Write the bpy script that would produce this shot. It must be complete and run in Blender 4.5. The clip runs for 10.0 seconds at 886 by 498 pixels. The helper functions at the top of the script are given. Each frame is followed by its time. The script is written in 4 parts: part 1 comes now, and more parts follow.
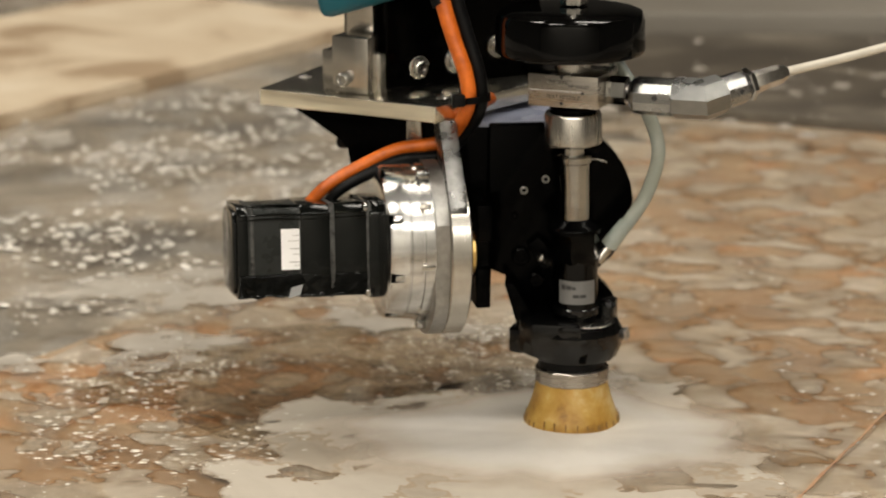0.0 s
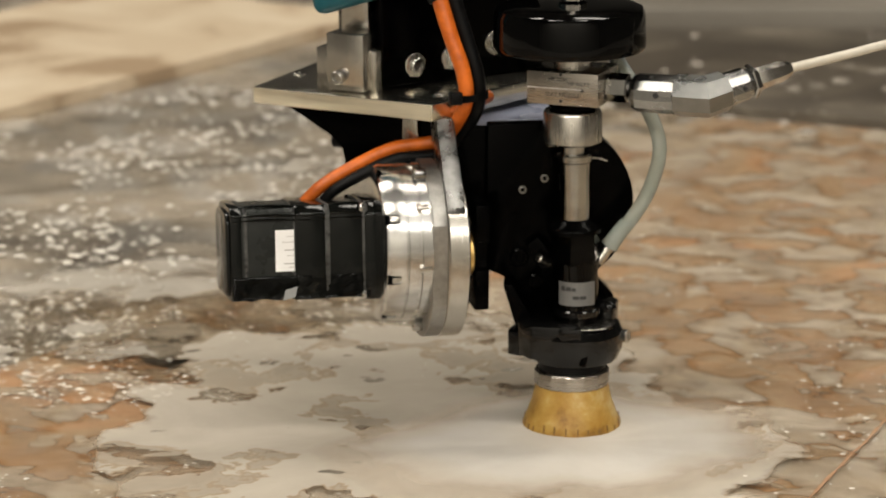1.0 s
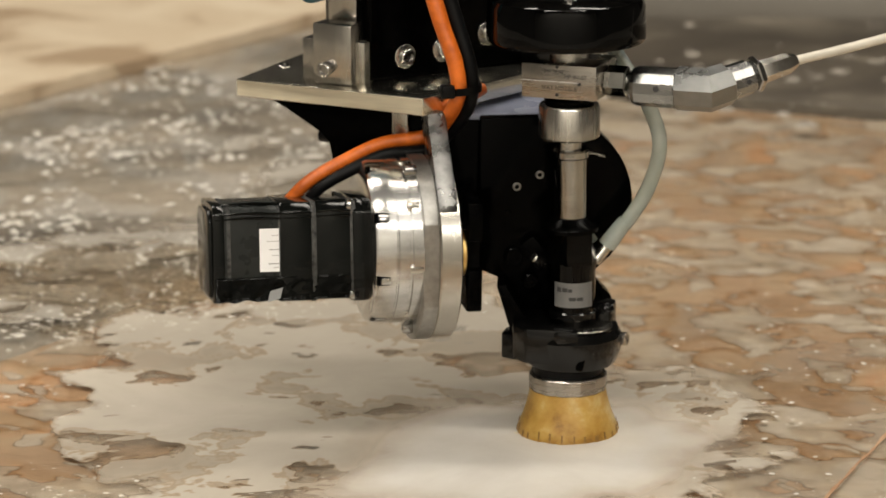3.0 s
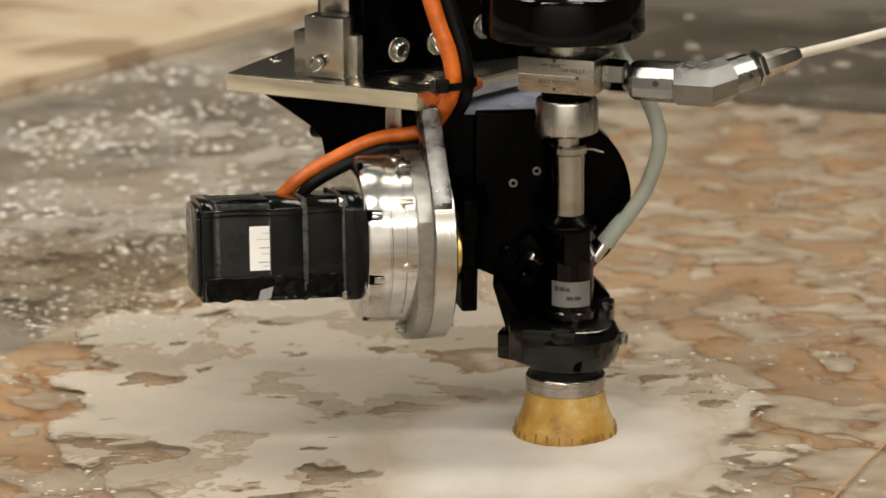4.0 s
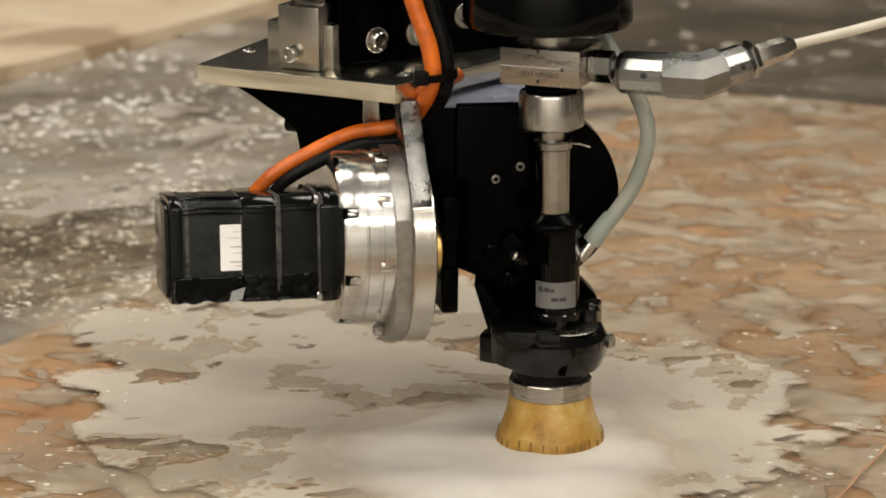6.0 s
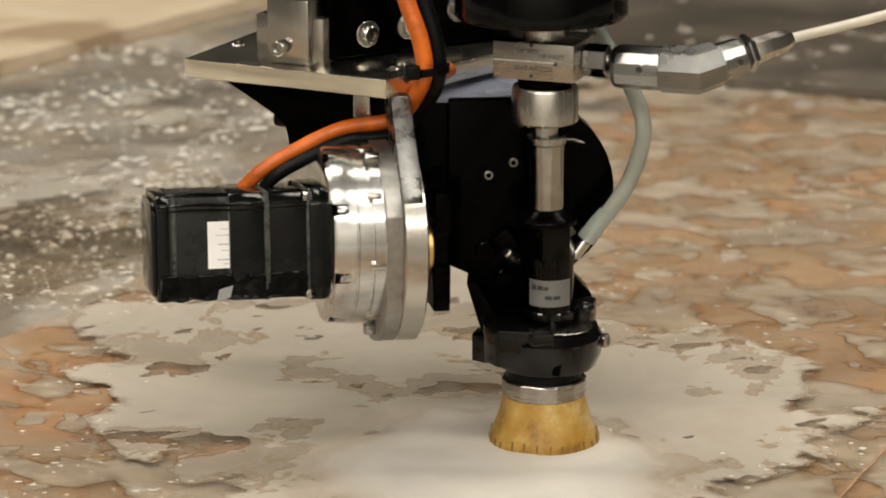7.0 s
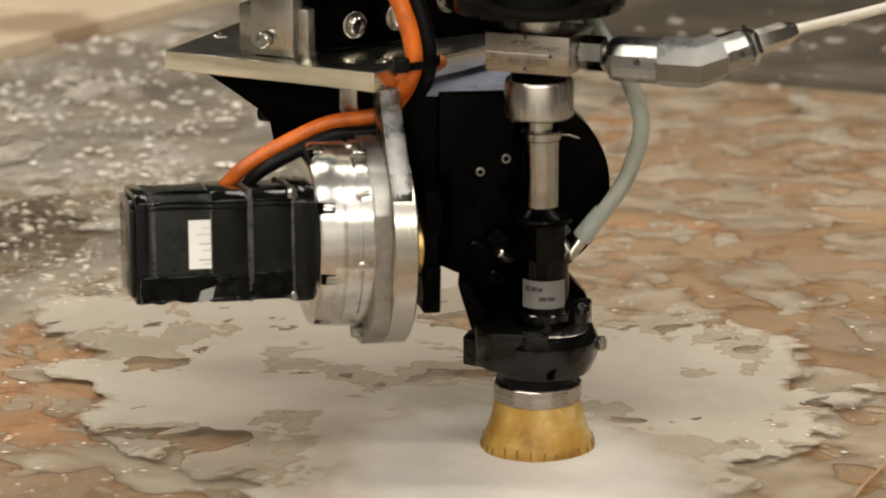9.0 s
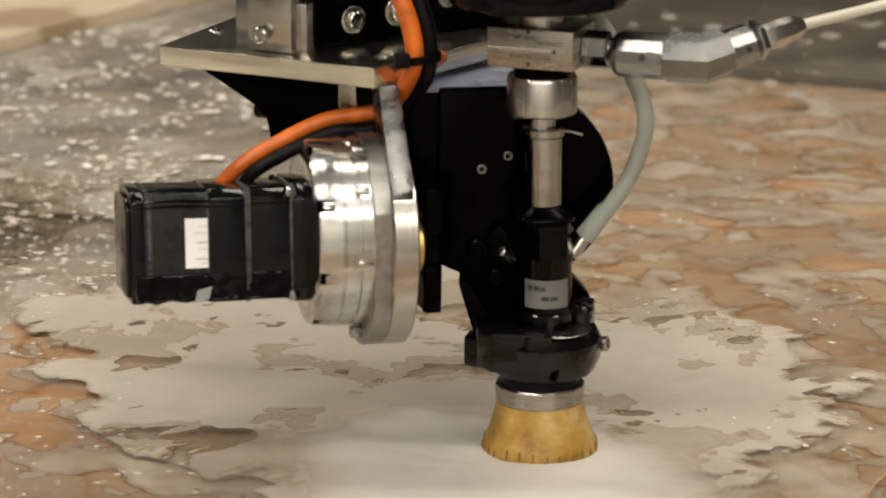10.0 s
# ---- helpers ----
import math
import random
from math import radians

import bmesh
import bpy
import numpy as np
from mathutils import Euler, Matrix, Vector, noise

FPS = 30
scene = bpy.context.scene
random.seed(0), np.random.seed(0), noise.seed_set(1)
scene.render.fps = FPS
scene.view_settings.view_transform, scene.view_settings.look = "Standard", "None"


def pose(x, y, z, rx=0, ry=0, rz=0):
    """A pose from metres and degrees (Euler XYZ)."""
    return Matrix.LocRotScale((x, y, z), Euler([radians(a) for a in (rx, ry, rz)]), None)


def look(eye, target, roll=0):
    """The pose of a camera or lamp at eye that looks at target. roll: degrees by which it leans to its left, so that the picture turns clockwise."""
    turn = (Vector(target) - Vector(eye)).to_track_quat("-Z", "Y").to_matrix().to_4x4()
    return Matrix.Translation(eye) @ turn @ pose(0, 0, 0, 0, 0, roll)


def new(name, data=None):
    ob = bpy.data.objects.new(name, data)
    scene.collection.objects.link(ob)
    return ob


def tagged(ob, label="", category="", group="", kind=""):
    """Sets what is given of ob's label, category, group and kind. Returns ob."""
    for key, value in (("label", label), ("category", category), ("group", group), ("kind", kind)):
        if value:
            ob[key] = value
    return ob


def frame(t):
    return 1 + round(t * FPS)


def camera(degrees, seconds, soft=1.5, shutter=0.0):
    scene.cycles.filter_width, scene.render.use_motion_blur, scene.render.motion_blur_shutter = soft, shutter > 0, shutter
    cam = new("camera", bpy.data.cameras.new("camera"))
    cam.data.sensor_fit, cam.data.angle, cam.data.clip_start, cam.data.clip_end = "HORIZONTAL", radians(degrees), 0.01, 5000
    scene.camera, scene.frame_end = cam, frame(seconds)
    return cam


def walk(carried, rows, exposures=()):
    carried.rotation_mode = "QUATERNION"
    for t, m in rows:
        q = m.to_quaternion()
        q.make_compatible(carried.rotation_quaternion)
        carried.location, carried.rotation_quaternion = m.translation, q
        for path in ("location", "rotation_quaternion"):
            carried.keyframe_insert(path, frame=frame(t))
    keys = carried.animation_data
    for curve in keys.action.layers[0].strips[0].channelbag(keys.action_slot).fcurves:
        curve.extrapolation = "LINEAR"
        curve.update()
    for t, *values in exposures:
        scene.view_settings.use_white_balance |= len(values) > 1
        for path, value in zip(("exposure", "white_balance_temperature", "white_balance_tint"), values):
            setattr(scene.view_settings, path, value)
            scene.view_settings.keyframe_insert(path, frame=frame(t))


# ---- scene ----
cam = camera(16.2, 10.0, 1.6)
PATH = [
    (0, (0.013, -1.954, 0.623), (-0.083, -0.019, 0.126), -0.3),
    (0.5, (0.009, -1.936, 0.62), (-0.083, -0.001, 0.122), -0.4),
    (1, (0.006, -1.916, 0.618), (-0.083, 0.018, 0.117), -0.4),
    (1.5, (0.003, -1.896, 0.615), (-0.083, 0.037, 0.112), -0.3),
    (2, (0.001, -1.876, 0.611), (-0.083, 0.057, 0.106), -0.3),
    (2.5, (-0.001, -1.859, 0.609), (-0.082, 0.074, 0.102), -0.3),
    (4, (0.0, -1.796, 0.599), (-0.079, 0.135, 0.084), -0.3),
    (4.5, (0.003, -1.777, 0.596), (-0.077, 0.153, 0.079), -0.3),
    (5, (0.004, -1.759, 0.593), (-0.075, 0.171, 0.073), -0.3),
    (5.5, (0.006, -1.739, 0.59), (-0.073, 0.19, 0.068), -0.3),
    (7, (0.013, -1.69, 0.579), (-0.067, 0.238, 0.053), -0.3),
    (7.5, (0.013, -1.675, 0.576), (-0.064, 0.252, 0.048), -0.3),
    (8, (0.014, -1.661, 0.573), (-0.062, 0.266, 0.043), -0.3),
    (8.5, (0.007, -1.645, 0.568), (-0.062, 0.282, 0.038), -0.2),
    (9, (0.004, -1.627, 0.566), (-0.062, 0.3, 0.035), -0.2),
    (9.5, (-0.002, -1.612, 0.563), (-0.062, 0.315, 0.031), -0.2),
    (10, (-0.009, -1.598, 0.559), (-0.061, 0.329, 0.026), -0.1),
]
walk(cam, [(t, look(eye, target, roll)) for t, eye, target, roll in PATH])
cam.data.dof.use_dof = True
cam.data.dof.focus_distance = 1.82
cam.data.dof.aperture_fstop = 11.0

# ---- light: a workshop hall with rows of ceiling lamps ----
world = bpy.data.worlds.new("hall_air")
world.use_nodes = True
scene.world = world
world.node_tree.nodes["Background"].inputs[0].default_value = (1.0, 0.88, 0.74, 1)
world.node_tree.nodes["Background"].inputs[1].default_value = 0.12
scene.view_settings.exposure = 0.0


def lamp(name, at, aim, w, h, watts, colour):
    d = bpy.data.lights.new(name, "AREA")
    d.shape, d.size, d.size_y, d.energy, d.color = "RECTANGLE", w, h, watts, colour
    ob = new(name, d)
    ob.matrix_world = look(at, aim)
    return ob


WARM = (1.0, 0.93, 0.815)
# the rear row is strongest so that the pale south wall reflects
for ly, watts in ((-5.4, 190), (-1.9, 76), (0.7, 66), (3.4, 40)):
    for lx in (-2.2, 1.6):
        lamp("ceiling_lamp", (lx, ly, 3.95), (lx, ly, 0), 3.0, 0.4, watts, WARM)


# ---- materials ----
def mat(name):
    m = bpy.data.materials.new(name)
    m.use_nodes = True
    nt = m.node_tree
    return m, nt, nt.nodes["Principled BSDF"]


def node(nt, kind, **inputs):
    n = nt.nodes.new(kind)
    for k, v in inputs.items():
        n.inputs[k.replace("_", " ")].default_value = v
    return n


def coords(nt, scale=(1, 1, 1)):
    tc = nt.nodes.new("ShaderNodeTexCoord")
    mp = nt.nodes.new("ShaderNodeMapping")
    mp.inputs["Scale"].default_value = scale
    nt.links.new(tc.outputs["Object"], mp.inputs["Vector"])
    return mp.outputs["Vector"]


def noise_tex(nt, vec, scale, detail=4.0, rough=0.55, distort=0.0):
    n = node(nt, "ShaderNodeTexNoise", Scale=scale, Detail=detail, Roughness=rough, Distortion=distort)
    nt.links.new(vec, n.inputs["Vector"])
    return n.outputs["Fac"]


def ramp(nt, fac, stops):
    r = nt.nodes.new("ShaderNodeValToRGB")
    el = r.color_ramp.elements
    while len(el) < len(stops):
        el.new(0.5)
    for e, (p, c) in zip(el, stops):
        e.position = p
        e.color = (c, c, c, 1) if isinstance(c, (int, float)) else (*c, 1)
    nt.links.new(fac, r.inputs["Fac"])
    return r.outputs["Color"]


def bump(nt, height, strength, dist):
    b = node(nt, "ShaderNodeBump", Strength=strength, Distance=dist)
    nt.links.new(height, b.inputs["Height"])
    return b.outputs["Normal"]


def plain(name, c1, c2, rough, metal=0.0, scale=60.0, stretch=(1, 1, 1), rvar=0.12, bstr=0.15, bdist=0.0004, coat=0.0, spec=0.5):
    """A surface of two close tones with grain, uneven gloss and fine relief."""
    m, nt, p = mat(name)
    v = coords(nt, stretch)
    f = noise_tex(nt, v, scale, 6)
    g = noise_tex(nt, coords(nt), scale * 0.22, 3)
    mix = nt.nodes.new("ShaderNodeMath")
    mix.operation = "MULTIPLY_ADD"
    mix.inputs[1].default_value = 0.5
    half = nt.nodes.new("ShaderNodeMath")
    half.operation = "MULTIPLY"
    half.inputs[1].default_value = 0.5
    nt.links.new(g, half.inputs[0])
    nt.links.new(f, mix.inputs[0])
    nt.links.new(half.outputs[0], mix.inputs[2])
    nt.links.new(ramp(nt, mix.outputs[0], [(0.35, c1), (0.65, c2)]), p.inputs["Base Color"])
    nt.links.new(ramp(nt, mix.outputs[0], [(0.3, max(0.02, rough - rvar)), (0.7, min(1, rough + rvar))]), p.inputs["Roughness"])
    p.inputs["Metallic"].default_value = metal
    p.inputs["Coat Weight"].default_value = coat
    p.inputs["Specular IOR Level"].default_value = spec
    nt.links.new(bump(nt, f, bstr, bdist), p.inputs["Normal"])
    return m


M_ALU = plain("polished_aluminium", (0.44, 0.435, 0.425), (0.78, 0.775, 0.76), 0.22, 1.0, 150, (0.04, 1, 1), 0.07, 0.12, 0.0003)
M_ALU_DULL = plain("dull_aluminium", (0.26, 0.255, 0.24), (0.40, 0.39, 0.37), 0.4, 1.0, 220, (1, 1, 1), 0.1, 0.25)
M_ARM = plain("wet_grey_aluminium", (0.08, 0.08, 0.078), (0.26, 0.257, 0.25), 0.3, 1.0, 130, (1, 1, 1), 0.2, 0.3, 0.0006)
M_SAWN = plain("sawn_aluminium", (0.50, 0.45, 0.33), (0.95, 0.90, 0.74), 0.5, 1.0, 55, (0.2, 0.2, 3), 0.12, 0.3, 0.0006)
# the shelf's grey carries a blue reflection as tint
M_SHELF = plain("grey_with_blue_reflection", (0.24, 0.26, 0.35), (0.32, 0.345, 0.45), 0.25, 0.0, 20)
M_PLATE = plain("milled_plate", (0.68, 0.65, 0.56), (0.82, 0.78, 0.68), 0.2, 1.0, 160, (0.1, 0.1, 3), 0.06, 0.1)
M_STEEL = plain("brushed_steel", (0.47, 0.445, 0.405), (0.55, 0.525, 0.475), 0.25, 1.0, 120, (3, 3, 0.1), 0.04, 0.03)
M_BLOCK = plain("dark_brushed_steel", (0.34, 0.315, 0.28), (0.42, 0.39, 0.35), 0.27, 1.0, 140, (0.1, 0.1, 3), 0.05, 0.05)
M_ELBOW = plain("satin_steel", (0.17, 0.172, 0.17), (0.27, 0.27, 0.262), 0.3, 1.0, 60, (1, 1, 1), 0.1, 0.05)
M_SLEEVE = plain("dark_polished_steel", (0.22, 0.22, 0.215), (0.36, 0.36, 0.35), 0.24, 1.0, 120, (0.2, 1, 1), 0.08, 0.1)
M_CHROME = plain("bright_steel", (0.34, 0.335, 0.32), (0.48, 0.475, 0.455), 0.14, 1.0, 160, (0.2, 1, 1), 0.06, 0.06)
M_BLACK = plain("black_anodised", (0.0003, 0.0003, 0.0003), (0.0008, 0.0008, 0.0008), 0.18, 0.0, 90, (1, 1, 1), 0.12, 0.15, spec=0.04)
M_GLOSS = plain("black_gloss_paint", (0.0004, 0.0004, 0.0004), (0.001, 0.001, 0.001), 0.05, 0.0, 60, (1, 1, 1), 0.03, 0.08, 0.0003, 0.0, spec=0.18)
M_WET = plain("black_wet_metal", (0.0006, 0.0006, 0.0006), (0.003, 0.003, 0.003), 0.06, 0.0, 75, (1, 1, 1), 0.05, 0.3, 0.0012, spec=0.36)
M_MOTOR = plain("grey_black_motor_paint", (0.010, 0.0114, 0.0106), (0.020, 0.022, 0.0207), 0.3, 0.0, 110, (1, 1, 1), 0.14, 0.15, spec=0.2)
M_TAPE = plain("black_vinyl_tape", (0.0014, 0.0017, 0.0015), (0.005, 0.0058, 0.0052), 0.09, 0.0, 70, (1, 1, 1), 0.06, 0.3, 0.0012, spec=0.22)
M_SEAM = plain("dusty_tape_seam", (0.004, 0.004, 0.004), (0.085, 0.085, 0.08), 0.45, 0.0, 420, (1, 1, 1), 0.1, 0.9, 0.0014, spec=0.3)
M_ORANGE = plain("orange_cable_sheath", (0.30, 0.055, 0.006), (0.74, 0.165, 0.013), 0.38, 0.0, 110, (1, 1, 1), 0.14, 0.2)
M_RUBBER = plain("black_cable_sheath", (0.0022, 0.0022, 0.0024), (0.005, 0.005, 0.0052), 0.35, 0.0, 80, (1, 1, 1), 0.1, 0.15, spec=0.12)
M_TEAL = plain("teal_plastic", (0.0, 0.062, 0.085), (0.002, 0.085, 0.115), 0.3, 0.0, 40, (1, 1, 1), 0.08, 0.05)
M_BRASS = plain("brass", (0.55, 0.36, 0.12), (0.7, 0.48, 0.18), 0.35, 1.0, 90)
M_RUST = plain("rusty_silt", (0.28, 0.13, 0.06), (0.46, 0.30, 0.18), 0.6, 0.0, 90)
M_WHITE = plain("white_label_paper", (0.80, 0.795, 0.80), (0.88, 0.875, 0.88), 0.5, 0.0, 60, (1, 1, 1), 0.05, 0.03)
M_GREYLABEL = plain("silver_label", (0.13, 0.13, 0.128), (0.18, 0.18, 0.177), 0.4, 0.2, 60, (1, 1, 1), 0.05, 0.03)
M_INK = plain("dark_ink", (0.02, 0.02, 0.02), (0.04, 0.04, 0.04), 0.5)
M_PALEINK = plain("grey_ink", (0.3, 0.29, 0.28), (0.42, 0.41, 0.40), 0.5)
M_FAINT = plain("faint_ink", (0.52, 0.51, 0.50), (0.6, 0.59, 0.58), 0.5)
M_CREAM = plain("cream_sleeved_pipe", (0.52, 0.485, 0.41), (0.62, 0.58, 0.50), 0.4, 0.0, 80)
M_CONC = plain("hall_wall_paint", (0.16, 0.15, 0.14), (0.21, 0.20, 0.18), 0.8, 0.0, 3)
# wall tones chosen for reflections: dark for water and plate, pale for metal
M_DARKREFLECT = plain("dark_reflection_wall", (0.035, 0.033, 0.03), (0.055, 0.052, 0.047), 0.8, 0.0, 3)
M_PALEREFLECT = plain("pale_reflector_wall", (0.55, 0.53, 0.49), (0.64, 0.62, 0.57), 0.8, 0.0, 3)
M_FARSTEEL = plain("tank_steel", (0.14, 0.125, 0.103), (0.21, 0.19, 0.16), 0.45, 0.0, 5, (1, 6, 1))


def hose_material():
    m, nt, p = mat("milky_clear_hose")
    v = coords(nt)
    nt.links.new(ramp(nt, noise_tex(nt, v, 40), [(0.3, (0.45, 0.50, 0.455)), (0.7, (0.60, 0.645, 0.60))]), p.inputs["Base Color"])
    p.inputs["Roughness"].default_value = 0.14
    p.inputs["Transmission Weight"].default_value = 0.55
    p.inputs["IOR"].default_value = 1.4
    p.inputs["Coat Weight"].default_value = 0.7
    p.inputs["Coat Roughness"].default_value = 0.05
    p.inputs["Subsurface Weight"].default_value = 0.3
    p.inputs["Subsurface Radius"].default_value = (0.004, 0.004, 0.004)
    return m


def brush_material():
    m, nt, p = mat("amber_polyurethane")
    v = coords(nt, (1, 1, 1.1))
    f = noise_tex(nt, v, 48, 5, 0.6, 0.1)
    nt.links.new(ramp(nt, f, [(0.30, (0.20, 0.095, 0.012)), (0.42, (0.36, 0.20, 0.035)), (0.56, (0.45, 0.28, 0.07)), (0.70, (0.56, 0.43, 0.21))]), p.inputs["Base Color"])
    p.inputs["Roughness"].default_value = 0.42
    p.inputs["Subsurface Weight"].default_value = 0.25
    p.inputs["Subsurface Radius"].default_value = (0.008, 0.004, 0.001)
    nt.links.new(bump(nt, f, 0.5, 0.0012), p.inputs["Normal"])
    return m


M_HOSE = hose_material()
M_BRUSH = brush_material()
M_SLIT = plain("brush_slit_brown", (0.12, 0.06, 0.01), (0.34, 0.19, 0.05), 0.5, 0.0, 260)


def stone_material(name, stops, scale, rough):
    m, nt, p = mat(name)
    v = coords(nt)
    f = noise_tex(nt, v, scale, 4, 0.5, 0.8)
    nt.links.new(ramp(nt, f, stops), p.inputs["Base Color"])
    p.inputs["Roughness"].default_value = rough
    nt.links.new(bump(nt, noise_tex(nt, v, scale * 8, 4), 0.3, 0.001), p.inputs["Normal"])
    return m


M_STONE = stone_material("wet_brown_stone", [(0.28, (0.31, 0.225, 0.15)), (0.40, (0.42, 0.29, 0.185)), (0.50, (0.45, 0.335, 0.22)), (0.58, (0.53, 0.325, 0.185)), (0.66, (0.50, 0.375, 0.25)), (0.78, (0.54, 0.45, 0.335))], 5.5, 0.3)
M_FARSTONE = stone_material("pale_beige_stone", [(0.34, (0.36, 0.26, 0.165)), (0.44, (0.55, 0.44, 0.31)), (0.6, (0.63, 0.525, 0.385)), (0.8, (0.68, 0.585, 0.455))], 8.0, 0.5)
M_TANK = stone_material("murky_tank_bottom", [(0.3, (0.17, 0.152, 0.132)), (0.46, (0.31, 0.283, 0.245)), (0.62, (0.47, 0.43, 0.375))], 8.0, 0.5)
M_SIDESTONE = stone_material("wet_grey_stone", [(0.3, (0.40, 0.33, 0.25)), (0.5, (0.49, 0.415, 0.32)), (0.7, (0.57, 0.5, 0.40))], 7.0, 0.35)
M_WETDECK = stone_material("wet_mottled_deck", [(0.30, (0.038, 0.030, 0.021)), (0.46, (0.060, 0.048, 0.034)), (0.60, (0.088, 0.073, 0.053)), (0.72, (0.17, 0.143, 0.109))], 9.0, 0.5)


def film_material(name, scale, low, high, lo_cut, hi_cut, cover_most, wave_scale, shine_rough, clear_tint, swell=0.005):
    """A clear glossy film of water with milky foam in a broken network."""
    m, nt, p = mat(name)
    nt.nodes.remove(p)
    out = nt.nodes["Material Output"]
    v = coords(nt, (1.0, 0.85, 1.0))
    net = noise_tex(nt, v, scale, 2.2, 0.45, 0.35)
    cover = ramp(nt, net, [(lo_cut, 0.0), (hi_cut, cover_most * 0.9), (min(0.98, hi_cut + 0.12), cover_most)])
    fine = noise_tex(nt, v, wave_scale * 2.6, 3, 0.5, 0.6)
    wave = noise_tex(nt, v, wave_scale, 2, 0.5, 0.5)
    add = nt.nodes.new("ShaderNodeMath")
    add.operation = "MULTIPLY_ADD"
    add.inputs[1].default_value = 0.4
    nt.links.new(fine, add.inputs[0])
    nt.links.new(wave, add.inputs[2])
    rise = nt.nodes.new("ShaderNodeMath")
    rise.operation = "MULTIPLY_ADD"
    rise.inputs[1].default_value = 0.08
    nt.links.new(cover, rise.inputs[0])
    nt.links.new(add.outputs[0], rise.inputs[2])
    nrm = bump(nt, rise.outputs[0], 0.42, swell)
    clear = nt.nodes.new("ShaderNodeBsdfTransparent")
    # shading along the foam's edge, painted as a slightly darker tint
    rim = tuple(a * b for a, b in zip(clear_tint, (0.95, 0.92, 0.88)))
    nt.links.new(ramp(nt, net, [(lo_cut - 0.05, clear_tint), (lo_cut - 0.008, rim), (lo_cut + 0.012, rim)]), clear.inputs[0])
    shine = node(nt, "ShaderNodeBsdfGlossy", Roughness=shine_rough)
    nt.links.new(nrm, shine.inputs["Normal"])
    milk = node(nt, "ShaderNodeBsdfDiffuse")
    nt.links.new(ramp(nt, noise_tex(nt, v, scale * 2.2, 4), [(0.3, low), (0.7, high)]), milk.inputs["Color"])
    body = nt.nodes.new("ShaderNodeMixShader")
    nt.links.new(cover, body.inputs[0])
    nt.links.new(clear.outputs[0], body.inputs[1])
    nt.links.new(milk.outputs[0], body.inputs[2])
    fr = node(nt, "ShaderNodeFresnel", IOR=1.33)
    nt.links.new(nrm, fr.inputs["Normal"])
    top = nt.nodes.new("ShaderNodeMixShader")
    nt.links.new(fr.outputs[0], top.inputs[0])
    nt.links.new(body.outputs[0], top.inputs[1])
    nt.links.new(shine.outputs[0], top.inputs[2])
    nt.links.new(top.outputs[0], out.inputs["Surface"])
    return m


def net_material():
    """Pale foam in a crisp broken network; meniscus shading is painted as a thin dark rim."""
    m, nt, p = mat("foam_network")
    v = coords(nt, (0.86, 1.0, 1.0))
    broad = noise_tex(nt, v, 3.2, 2.0, 0.5, 0.3)
    lace = noise_tex(nt, v, 20.0, 3.0, 0.46, 0.2)
    level = nt.nodes.new("ShaderNodeMath")
    level.operation = "MULTIPLY_ADD"
    level.inputs[1].default_value = 0.42
    nt.links.new(broad, level.inputs[0])
    nt.links.new(lace, level.inputs[2])
    spots = ramp(nt, noise_tex(nt, v, 34.0, 2.4, 0.5, 0.4), [(0.60, 0.0), (0.625, 0.85)])
    cover = nt.nodes.new("ShaderNodeMath")
    cover.operation = "MAXIMUM"
    nt.links.new(ramp(nt, level.outputs[0], [(0.690, 0.0), (0.710, 0.6), (0.80, 0.86)]), cover.inputs[0])
    nt.links.new(spots, cover.inputs[1])
    clear = nt.nodes.new("ShaderNodeBsdfTransparent")
    # edge shading put into the clear film's colour
    nt.links.new(ramp(nt, level.outputs[0], [(0.655, (1, 1, 1)), (0.680, (0.94, 0.90, 0.85)), (0.688, (0.84, 0.76, 0.67)), (0.696, (0.84, 0.76, 0.67))]), clear.inputs[0])
    tone = noise_tex(nt, v, 40.0, 6, 0.65)
    nt.links.new(ramp(nt, tone, [(0.3, (0.50, 0.425, 0.33)), (0.52, (0.585, 0.51, 0.41)), (0.72, (0.69, 0.625, 0.53))]), p.inputs["Base Color"])
    p.inputs["Roughness"].default_value = 0.35
    nt.links.new(bump(nt, cover.outputs[0], 0.5, 0.0012), p.inputs["Normal"])
    body = nt.nodes.new("ShaderNodeMixShader")
    nt.links.new(cover.outputs[0], body.inputs[0])
    nt.links.new(clear.outputs[0], body.inputs[1])
    nt.links.new(p.outputs[0], body.inputs[2])
    nt.links.new(body.outputs[0], nt.nodes["Material Output"].inputs["Surface"])
    return m


